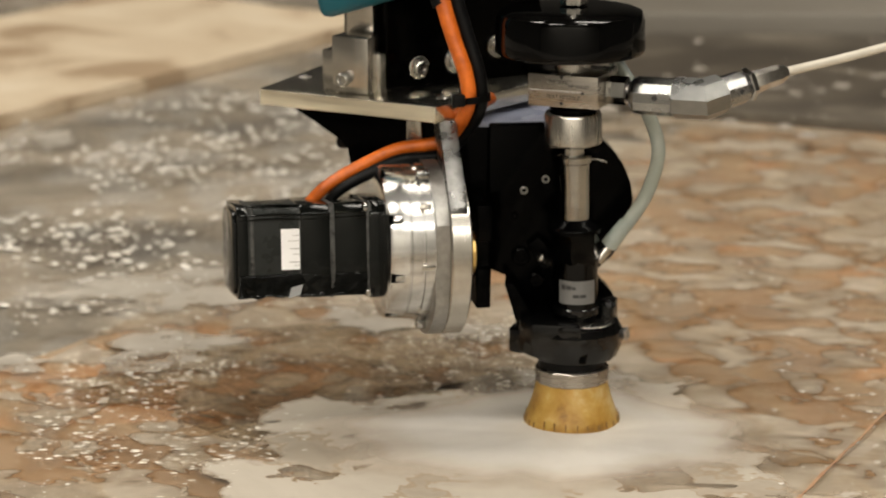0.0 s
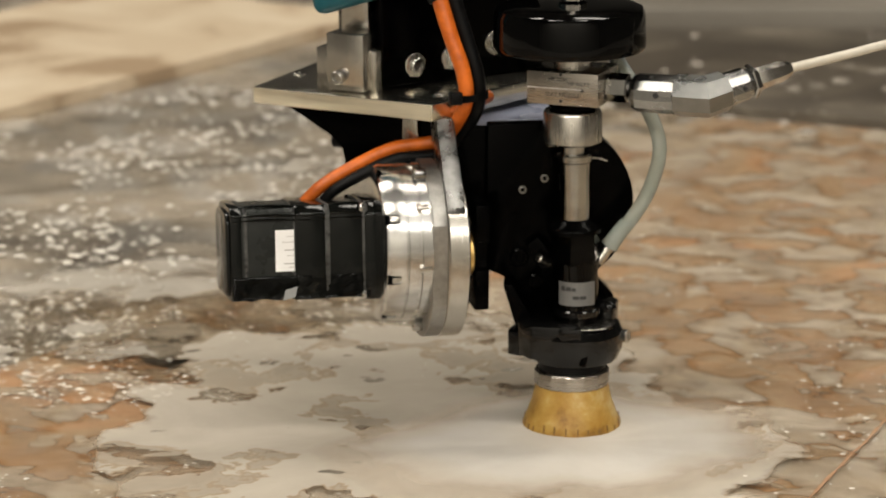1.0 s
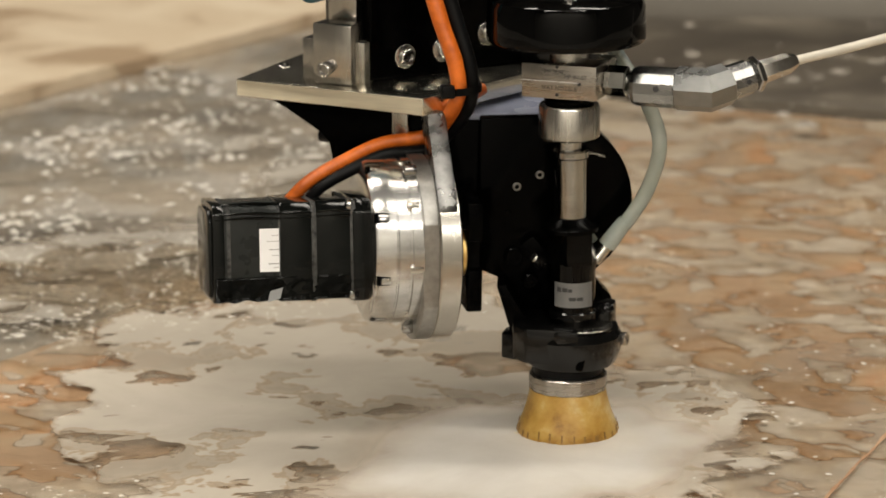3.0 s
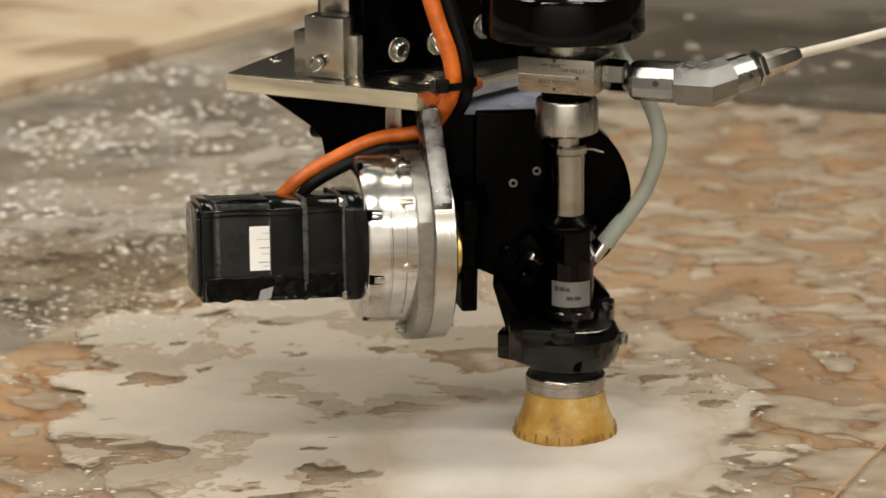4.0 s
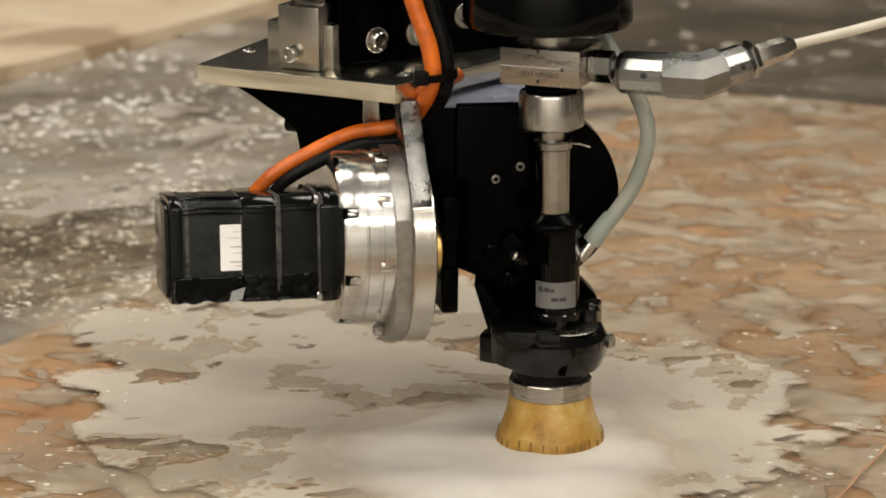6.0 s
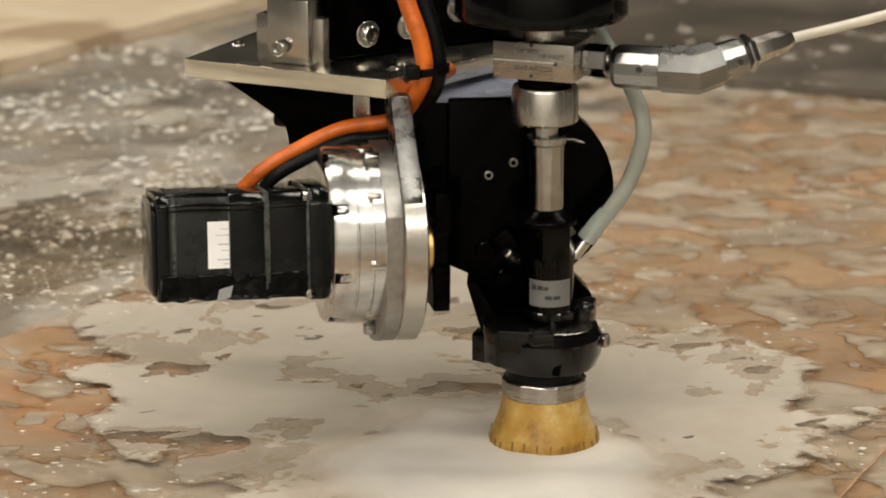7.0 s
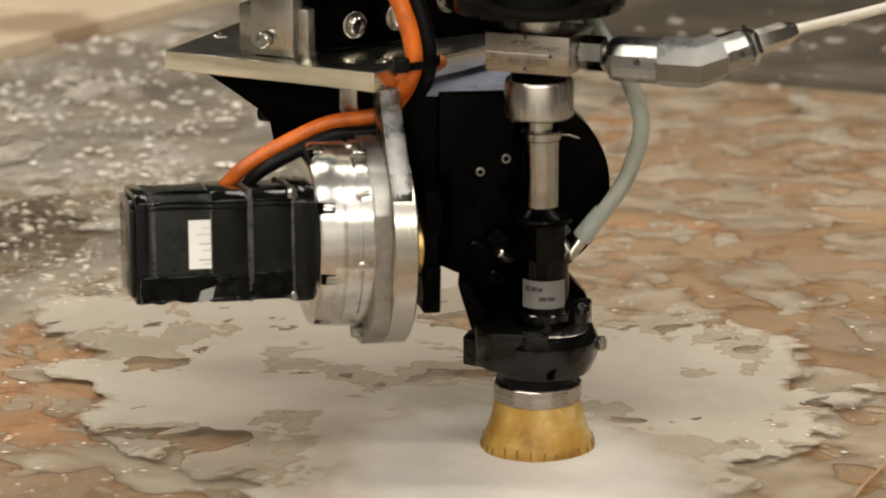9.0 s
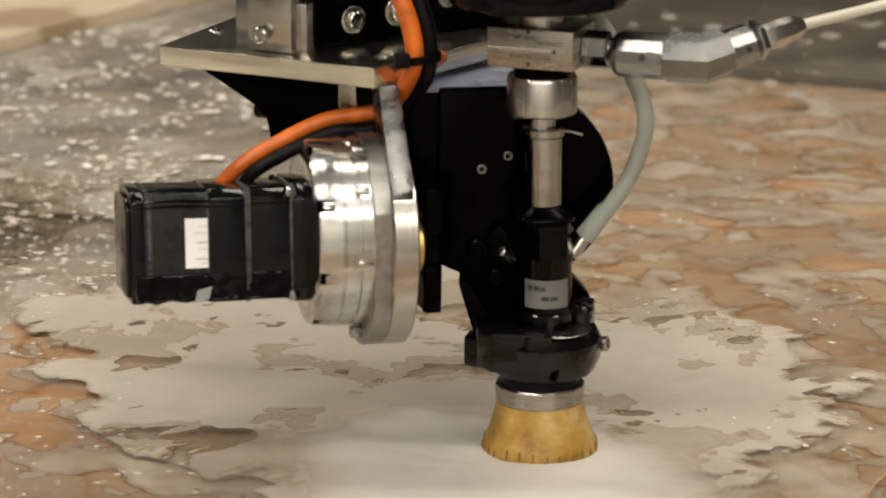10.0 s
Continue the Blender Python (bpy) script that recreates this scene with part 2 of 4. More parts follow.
def foam_material(name, low, high, most, scale, ragged, soft, rough=0.25, gaps=True, rim=(0.70, 0.57, 0.44)):
    """Foam that thins out towards its ragged rim; edge shading is painted as dark outlines."""
    m, nt, p = mat(name)
    v = coords(nt)
    f = noise_tex(nt, v, scale * 0.6, 7, 0.62, 0.5)
    tone = ramp(nt, f, [(0.32, low), (0.66, high)])
    at = nt.nodes.new("ShaderNodeAttribute")
    at.attribute_name = "thickness"
    edge = nt.nodes.new("ShaderNodeMath")
    edge.operation = "MULTIPLY_ADD"
    edge.inputs[1].default_value = ragged
    nt.links.new(noise_tex(nt, v, scale * 1.2, 5, 0.58, 0.3), edge.inputs[0])
    nt.links.new(at.outputs["Fac"], edge.inputs[2])
    half = ragged * 0.5
    cover = ramp(nt, edge.outputs[0], [(min(0.6, half + 0.12), 0.0), (min(0.8, half + 0.12 + soft * 0.6), most * 0.75), (min(0.99, half + 0.12 + soft * 1.6), most)])
    nt.links.new(cover, p.inputs["Alpha"])
    if gaps:
        gap = noise_tex(nt, coords(nt, (0.8, 1.1, 1)), scale * 1.05, 5, 0.56, 0.3)
        hole = nt.nodes.new("ShaderNodeMath")
        hole.operation = "MULTIPLY"
        nt.links.new(cover, hole.inputs[0])
        nt.links.new(ramp(nt, gap, [(0.32, 0.15), (0.396, 0.4), (0.403, 0.94), (0.42, 1.0)]), hole.inputs[1])
        thin = nt.nodes.new("ShaderNodeMath")
        thin.operation = "MULTIPLY"
        nt.links.new(hole.outputs[0], thin.inputs[0])
        layer = noise_tex(nt, v, scale * 0.85, 5, 0.55, 0.3)
        nt.links.new(ramp(nt, layer, [(0.40, 0.70), (0.447, 0.82), (0.455, 0.95), (0.6, 1.0)]), thin.inputs[1])
        slim = ramp(nt, noise_tex(nt, coords(nt, (0.55, 1.25, 1)), scale * 2.6, 3, 0.5, 0.2), [(0.315, 0.25), (0.328, 1.0)])
        both = nt.nodes.new("ShaderNodeMath")
        both.operation = "MULTIPLY"
        nt.links.new(thin.outputs[0], both.inputs[0])
        nt.links.new(slim, both.inputs[1])
        nt.links.new(both.outputs[0], p.inputs["Alpha"])
        # shading round holes and layer edges, multiplied into the foam's tone
        line = nt.nodes.new("ShaderNodeMix")
        line.data_type, line.blend_type = "RGBA", "MULTIPLY"
        line.inputs["Factor"].default_value = 1.0
        nt.links.new(tone, line.inputs["A"])
        nt.links.new(ramp(nt, gap, [(0.388, (0.95, 0.9, 0.84)), (0.397, (0.56, 0.45, 0.35)), (0.405, (0.64, 0.53, 0.42)), (0.411, (1, 1, 1))]), line.inputs["B"])
        seam = nt.nodes.new("ShaderNodeMix")
        seam.data_type, seam.blend_type = "RGBA", "MULTIPLY"
        seam.inputs["Factor"].default_value = 1.0
        nt.links.new(line.outputs["Result"], seam.inputs["A"])
        nt.links.new(ramp(nt, layer, [(0.435, (0.97, 0.94, 0.90)), (0.448, (0.80, 0.71, 0.61)), (0.455, (0.84, 0.76, 0.67)), (0.46, (1, 1, 1))]), seam.inputs["B"])
        tone = seam.outputs["Result"]
    # shading along the outer rim, multiplied into the tone as well
    wet = nt.nodes.new("ShaderNodeMix")
    wet.data_type, wet.blend_type = "RGBA", "MULTIPLY"
    wet.inputs["Factor"].default_value = 1.0
    nt.links.new(tone, wet.inputs["A"])
    nt.links.new(ramp(nt, edge.outputs[0], [(min(0.6, half + 0.12), rim), (min(0.7, half + 0.12 + soft * 0.5), tuple(0.5 + 0.5 * c for c in rim)), (min(0.75, half + 0.13 + soft * 0.9), (1, 1, 1))]), wet.inputs["B"])
    nt.links.new(wet.outputs["Result"], p.inputs["Base Color"])
    p.inputs["Roughness"].default_value = rough
    p.inputs["Specular IOR Level"].default_value = 0.4
    h = nt.nodes.new("ShaderNodeMath")
    h.operation = "MULTIPLY_ADD"
    h.inputs[1].default_value = 0.1
    nt.links.new(cover, h.inputs[0])
    nt.links.new(noise_tex(nt, v, scale * 3.2, 3), h.inputs[2])
    nt.links.new(bump(nt, h.outputs[0], 0.12, 0.0012), p.inputs["Normal"])
    return m


M_WATER = film_material("cloudy_water", 15.0, (0.52, 0.465, 0.385), (0.60, 0.54, 0.455), 0.51, 0.60, 0.2, 22, 0.12, (1.0, 0.995, 0.985))
M_NET = net_material()
M_SWIRL = film_material("agitated_water", 15.0, (0.4, 0.35, 0.28), (0.5, 0.45, 0.37), 0.62, 0.68, 0.35, 42, 0.06, (0.90, 0.86, 0.80), swell=0.016)
M_FOAM = foam_material("milky_foam", (0.50, 0.445, 0.37), (0.62, 0.56, 0.475), 0.93, 12, 0.9, 0.05)
M_FROTH = foam_material("white_froth", (0.66, 0.62, 0.56), (0.80, 0.77, 0.72), 0.75, 14, 0.3, 0.42, 0.6, False)
M_GREYFOAM = foam_material("grey_foam", (0.45, 0.41, 0.355), (0.62, 0.57, 0.495), 0.72, 22, 0.9, 0.16, rim=(0.97, 0.95, 0.93))
# pale bubbles whose colour also imitates glints on the water
M_GLINTBUBBLE = plain("glint_bubble_clump", (0.50, 0.47, 0.42), (0.74, 0.705, 0.65), 0.35, 0.0, 120)
M_SCUM = plain("thin_grey_froth", (0.20, 0.175, 0.145), (0.34, 0.305, 0.26), 0.4, 0.0, 90)
# near-white foam colour that imitates sparkle
M_GLINTFLECK = plain("foam_glint_fleck", (0.70, 0.65, 0.56), (0.90, 0.86, 0.78), 0.12, 0.0, 200)
M_RING = plain("yellowish_froth", (0.54, 0.47, 0.33), (0.72, 0.67, 0.57), 0.5, 0.0, 220, (1, 1, 1), 0.1, 0.6, 0.002)



# ---- mesh helpers: shapes are drawn in millimetres ----
BASE = {}


def thing(name, at, label, category, group="", kind=""):
    """An empty at its base, in millimetres, that carries the parts of one thing."""
    ob = new(name)
    ob.empty_display_size = 0.02
    ob.location = Vector(at) * 0.001
    BASE[ob] = Vector(at)
    return tagged(ob, label, category, group, kind)


def part(name, bm, material, parent=None, label="", smooth=35):
    """Links a bmesh, drawn in millimetres of the place, as one mesh under its thing or part."""
    if not isinstance(bm, bmesh.types.BMesh):
        bm = join(bm)
    lo = Vector([min(v.co[i] for v in bm.verts) for i in range(3)])
    hi = Vector([max(v.co[i] for v in bm.verts) for i in range(3)])
    mid = (lo + hi) / 2
    bmesh.ops.transform(bm, matrix=Matrix.Scale(0.001, 4) @ Matrix.Translation(-mid), verts=bm.verts)
    bmesh.ops.recalc_face_normals(bm, faces=bm.faces)
    for f in bm.faces:
        f.smooth = True
    for e in bm.edges:
        if len(e.link_faces) == 2 and e.calc_face_angle(0) > radians(smooth):
            e.smooth = False
    me = bpy.data.meshes.new(name)
    bm.to_mesh(me)
    bm.free()
    me.materials.append(material)
    ob = new(name, me)
    BASE[ob] = mid
    if parent is None:
        ob.location = mid * 0.001
    else:
        ob.parent = parent
        ob.location = (mid - BASE[parent]) * 0.001
    if label:
        ob["label"] = label
    return ob


def join(bms):
    out = bmesh.new()
    for b in bms:
        me = bpy.data.meshes.new("join")
        b.to_mesh(me)
        out.from_mesh(me)
        b.free()
        bpy.data.meshes.remove(me)
    return out


def axes(d, up=(0, 0, 1)):
    """A turn whose z axis runs along d."""
    d = Vector(d).normalized()
    x = Vector(up).cross(d)
    if x.length < 1e-4:
        x = Vector((1, 0, 0))
    x.normalize()
    return Matrix((x, d.cross(x), d)).transposed().to_4x4()


def lathe(at, d, rings, n=48, turn=0.0):
    """A turned body: rings of (distance along d, radius) from the point at."""
    bm = bmesh.new()
    m = Matrix.Translation(at) @ axes(d)
    loops = []
    for s, r in rings:
        loops.append([bm.verts.new(m @ Vector((r * math.cos(turn + 2 * math.pi * i / n), r * math.sin(turn + 2 * math.pi * i / n), s))) for i in range(n)])
    for a, b in zip(loops, loops[1:]):
        for i in range(n):
            bm.faces.new((a[i], a[(i + 1) % n], b[(i + 1) % n], b[i]))
    bm.faces.new(loops[0][::-1])
    bm.faces.new(loops[-1])
    return bm


def rod(at, d, length, r, n=32, c=0.8, turn=0.0):
    """A cylinder, or a prism of n sides, with turned edges."""
    return lathe(at, d, [(0, r - c), (c, r), (length - c, r), (length, r - c)], n, turn)


def prism(points, bottom, top, bevel=0.8, segments=2, m=None):
    """An outline in x and y, raised from bottom to top, with rounded edges; m places it."""
    bm = bmesh.new()
    a = [bm.verts.new((x, y, bottom)) for x, y in points]
    b = [bm.verts.new((x, y, top)) for x, y in points]
    n = len(points)
    bm.faces.new(a[::-1])
    bm.faces.new(b)
    for i in range(n):
        bm.faces.new((a[i], a[(i + 1) % n], b[(i + 1) % n], b[i]))
    if bevel:
        bmesh.ops.bevel(bm, geom=bm.edges[:], offset=bevel, segments=segments, affect="EDGES", profile=0.5)
    if m is not None:
        bmesh.ops.transform(bm, matrix=m, verts=bm.verts)
    return bm


def block(cx, cy, bottom, top, w, d, yaw=0.0, bevel=0.8, segments=2):
    """A box with rounded edges on a centre, turned by yaw degrees."""
    pts = [(-w / 2, -d / 2), (w / 2, -d / 2), (w / 2, d / 2), (-w / 2, d / 2)]
    return prism(pts, bottom, top, bevel, segments, pose(cx, cy, 0, 0, 0, yaw))


def curve_points(pts, per=10):
    """A smooth way through the points."""
    p = [Vector(q) for q in pts]
    p = [2 * p[0] - p[1]] + p + [2 * p[-1] - p[-2]]
    out = []
    for i in range(1, len(p) - 2):
        for k in range(per):
            t = k / per
            out.append(0.5 * (2 * p[i] + (p[i + 1] - p[i - 1]) * t + (2 * p[i - 1] - 5 * p[i] + 4 * p[i + 1] - p[i + 2]) * t * t + (3 * p[i] - p[i - 1] - 3 * p[i + 1] + p[i + 2]) * t ** 3))
    out.append(p[-2])
    return out


def tube(pts, r, n=16, per=10, wobble=0.0, end=1.0):
    way = curve_points(pts, per)
    bm = bmesh.new()
    loops, side = [], Vector((0.3, 0.2, 1)).normalized()
    for i, q in enumerate(way):
        d = (way[min(i + 1, len(way) - 1)] - way[max(i - 1, 0)]).normalized()
        side = (side - d * side.dot(d)).normalized()
        other = d.cross(side)
        rr = r * (1 + (end - 1) * i / len(way)) * (1 + wobble * noise.noise(q * 0.08))
        loops.append([bm.verts.new(q + rr * (side * math.cos(2 * math.pi * k / n) + other * math.sin(2 * math.pi * k / n))) for k in range(n)])
    for a, b in zip(loops, loops[1:]):
        for k in range(n):
            bm.faces.new((a[k], a[(k + 1) % n], b[(k + 1) % n], b[k]))
    bm.faces.new(loops[0][::-1])
    bm.faces.new(loops[-1])
    return bm


def screw(at, d, r=4.0, h=4.0, socket=True, n=24):
    """A cap screw whose head faces along d, with a hex socket sunk into it."""
    k = r * 0.55
    rings = [(0, r * 0.96), (0.3, r), (h - 0.6, r), (h, r - 0.6)]
    if socket:
        rings += [(h, k), (h - 1.6, k * 0.9)]
    return lathe(at, d, rings, n)


def letters(text, at, right, up, height, material, parent, name="lettering"):
    """Raised lettering on a face, from the built-in font."""
    cu = bpy.data.curves.new(name, "FONT")
    cu.body, cu.size, cu.extrude, cu.resolution_u = text, height * 1.35, 0.06, 2
    tmp = new(name, cu)
    me = bpy.data.meshes.new_from_object(tmp)
    bpy.data.objects.remove(tmp)
    right, up = Vector(right).normalized(), Vector(up).normalized()
    m = Matrix.Translation(at) @ Matrix((right, up, right.cross(up))).transposed().to_4x4()
    bm = bmesh.new()
    bm.from_mesh(me)
    bpy.data.meshes.remove(me)
    bmesh.ops.transform(bm, matrix=m, verts=bm.verts)
    return part(name, bm, material, parent)


def label_on(at, right, up, w, h, lift, thick=0.25):
    """A thin sheet standing on a face: at is its lower left corner."""
    right, up = Vector(right).normalized(), Vector(up).normalized()
    out = right.cross(up)
    m = Matrix.Translation(Vector(at) + out * lift) @ Matrix((right, up, out)).transposed().to_4x4()
    return prism([(0, 0), (w, 0), (w, h), (0, h)], 0, thick, 0, 1, m)


def sheet(name, cx, cy, z, wx, wy, nx, ny, material, height=None, turn=0.0):
    """A level ground sheet, in metres, with a height function."""
    bm = bmesh.new()
    rows = []
    for j in range(ny + 1):
        row = []
        for i in range(nx + 1):
            x, y = (i / nx - 0.5) * wx, (j / ny - 0.5) * wy
            row.append(bm.verts.new((x, y, height(x, y) if height else 0)))
        rows.append(row)
    for j in range(ny):
        for i in range(nx):
            f = bm.faces.new((rows[j][i], rows[j][i + 1], rows[j + 1][i + 1], rows[j + 1][i]))
            f.smooth = True
    me = bpy.data.meshes.new(name)
    bm.to_mesh(me)
    bm.free()
    me.materials.append(material)
    ob = new(name, me)
    ob.matrix_world = pose(cx, cy, z, 0, 0, turn)
    return ob


# ---- the hall and the tank ----
def build_hall():
    floor = sheet("floor", 0, 0, -0.9, 14, 14, 2, 2, M_CONC)
    tagged(floor, "grey concrete workshop floor below the cutting tank", "floor", kind="structure")

    def wall(name, x0, y0, x1, y1, m=M_CONC):
        bm = prism([(x0, y0), (x1, y0), (x1, y1), (x0, y1)], -900, 4200, 0)
        tagged(part(name, bm, m), "plain unseen workshop wall, added to close the hall and shape reflections", "wall", kind="structure")
    # out of view: north darkens reflections, south is a reflector for the metal
    wall("wall_north", -7000, 7000, 7000, 7200, M_DARKREFLECT)
    wall("wall_south", -7000, -7200, 7000, -7000, M_PALEREFLECT)
    wall("wall_east", 7000, -7200, 7200, 7200)
    wall("wall_west", -7200, -7200, -7000, 7200)
    tagged(part("ceiling", prism([(-7200, -7200), (7200, -7200), (7200, 7200), (-7200, 7200)], 4200, 4300, 0), M_CONC), "plain grey workshop ceiling", "ceiling", kind="structure")
    tank = sheet("ground", 0, 2.4, -0.0022, 9.0, 8.0, 8, 8, M_TANK)
    tagged(tank, "dark murky bottom of the water-filled cutting tank", "tank bottom", kind="structure")


SLAB_TURN = -21.2


def slab(name, corners, top, thick, material, label):
    """A rough-edged stone slab on four corners, in metres."""
    bm = bmesh.new()
    pts = []
    for (x0, y0), (x1, y1) in zip(corners, corners[1:] + corners[:1]):
        for i in range(60):
            t = i / 60
            x, y = x0 + (x1 - x0) * t, y0 + (y1 - y0) * t
            k = 0.0035 * noise.noise(Vector((x * 40, y * 40, 3))) + 0.004 * noise.noise(Vector((x * 11, y * 11, 6)))
            pts.append((x + k, y + k))
    a = [bm.verts.new((x, y, 0)) for x, y in pts]
    b = [bm.verts.new((x, y, -thick)) for x, y in pts]
    bm.faces.new(a)
    bm.faces.new(b[::-1])
    for i in range(len(pts)):
        bm.faces.new((a[i], b[i], b[(i + 1) % len(pts)], a[(i + 1) % len(pts)]))
    me = bpy.data.meshes.new(name)
    bm.to_mesh(me)
    bm.free()
    me.materials.append(material)
    ob = new(name, me)
    ob.matrix_world = pose(0, 0, top)
    return tagged(ob, label, "stone slab")


def build_ground():
    slab("stone_slab", [(-0.785, -0.488), (-0.047, -0.713), (0.539, 0.797), (0.137, 1.0)], -0.0016, 0.03, M_STONE,
         "wet brown and orange stone slab lying under thin water")
    slab("stone_slab", [(-0.043, -0.715), (0.62, -0.97), (1.2, 0.54), (0.543, 0.795)], -0.0018, 0.03, M_SIDESTONE,
         "wet grey stone offcut beside the rusty cut line")
    slab("stone_slab", [(-1.12, 0.695), (-0.812, 0.504), (-0.222, 1.456), (-0.53, 1.647)], 0.012, 0.042, M_FARSTONE,
         "dry pale beige mottled stone slab at the tank's far side")
    pts = []
    for k in range(180):
        y = -0.25 + 0.75 * k / 179
        pts.append((y, max(0.0002, 0.0009 + 0.0018 * noise.noise(Vector((y * 60, 1, 0))) + 0.0012 * noise.noise(Vector((y * 190, 2, 0))))))
    drift = lambda y: 0.0016 * noise.noise(Vector((y * 25, 5, 0)))
    line = [(drift(y) - w, y) for y, w in pts] + [(drift(y) + w, y) for y, w in reversed(pts)]
    bm = prism([(1000 * x, 1000 * y) for x, y in line], 1.4, 2.0, 0, 1, Matrix.Translation((209, 38, 0)) @ pose(0, 0, 0, 0, 0, SLAB_TURN))
    tagged(part("cut_line", bm, M_RUST), "rusty red cut line along the wet stone", "cut line", kind="stuff")
    deck = part("tank_deck", prism([(-30, 1045), (560, 822), (3000, 600), (3000, 1385), (-190, 1385)], -40, 9, 4), M_WETDECK)
    tagged(deck, "wet dark grey steel deck beside the stone", "deck", kind="structure")
    rim = part("tank_rim", prism([(-170, 1390), (3000, 1390), (3000, 1760), (-170, 1760)], -40, 30, 4), M_FARSTEEL)
    tagged(rim, "grey steel rim of the cutting tank", "tank rim", kind="structure")


def ripple(x, y):
    return 0.0004 * noise.noise(Vector((x * 16, y * 9, 0.3))) + 0.0003 * noise.noise(Vector((x * 45, y * 25, 1.7)))


def build_water():
    w = sheet("water", 0.1, 0.75, 0.0004, 3.6, 3.6, 220, 220, M_WATER, ripple)
    tagged(w, "thin rippled cloudy water flowing over the stone", "water", kind="structure")
    n = sheet("foam_net", 0, 0, 0.0000, 1.02, 1.75, 110, 180, M_NET, lambda x, y: 0.0002 * noise.noise(Vector((x * 18, y * 14, 8))))
    tagged(n, "net of pale foam spread over the wet stone", "foam", kind="stuff")
    return w, n


def blob(name, rx, ry, seed, material, thick=1.2, n=72, rough=0.35, lobes=2.2):
    """A flat floe of foam with an uneven outline, domed a little; radii in millimetres."""
    bm = bmesh.new()
    steps = (0.0, 0.2, 0.4, 0.58, 0.74, 0.88, 1.0)
    lay = bm.verts.layers.float.new("thickness")
    loops = []
    for s in steps[1:]:
        loop = []
        for i in range(n):
            a = 2 * math.pi * i / n
            q = Vector((math.cos(a) * lobes, math.sin(a) * lobes, seed * 7.31))
            k = 1 + rough * (noise.noise(q) * 1.2 + 0.4 * noise.noise(q * 2.3))
            x, y = rx * s * k * math.cos(a), ry * s * k * math.sin(a)
            z = thick * (1 - s ** 4) + 0.5 * thick * (1 - s) * noise.noise(Vector((x * 0.04, y * 0.04, seed)))
            vert = bm.verts.new((x * 0.001, y * 0.001, z * 0.001))
            vert[lay] = 1 - s
            loop.append(vert)
        loops.append(loop)
    c = bm.verts.new((0, 0, thick * 0.001))
    c[lay] = 1.0
    for i in range(n):
        bm.faces.new((c, loops[0][i], loops[0][(i + 1) % n]))
    for a, b in zip(loops, loops[1:]):
        for i in range(n):
            bm.faces.new((a[i], b[i], b[(i + 1) % n], a[(i + 1) % n]))
    for f in bm.faces:
        f.smooth = True
    me = bpy.data.meshes.new(name)
    bm.to_mesh(me)
    bm.free()
    me.materials.append(material)
    return new(name, me)


# ---- the cutting head ----
AX = Vector((-0.971, -0.238, 0.018)).normalized()
AO = Vector((-68.6, 12, 121))
AF = Vector((0.238, -0.971, 0)).normalized()
UP = Vector((0, 0, 1))
AU = AF.cross(AX)
AU = AU if AU.z > 0 else -AU


def on_axis(s, a, r):
    """A point beside the motor's axis: s along it, at angle a from the side that faces the viewer."""
    return AO + AX * s + (AF * math.cos(radians(a)) + UP * math.sin(radians(a))) * r


def oct_section(h, c):
    return [(-h, -h + c), (-h + c, -h), (h - c, -h), (h, -h + c), (h, h - c), (h - c, h), (-h + c, h), (-h, h - c)]


def motor_frame(s, roll=0.0, lift=2.4):
    right = -AX
    m = Matrix((AF, AU, -right)).transposed().to_4x4()
    return Matrix.Translation(AO + UP * lift + AX * s) @ m @ pose(0, 0, 0, 0, 0, roll)


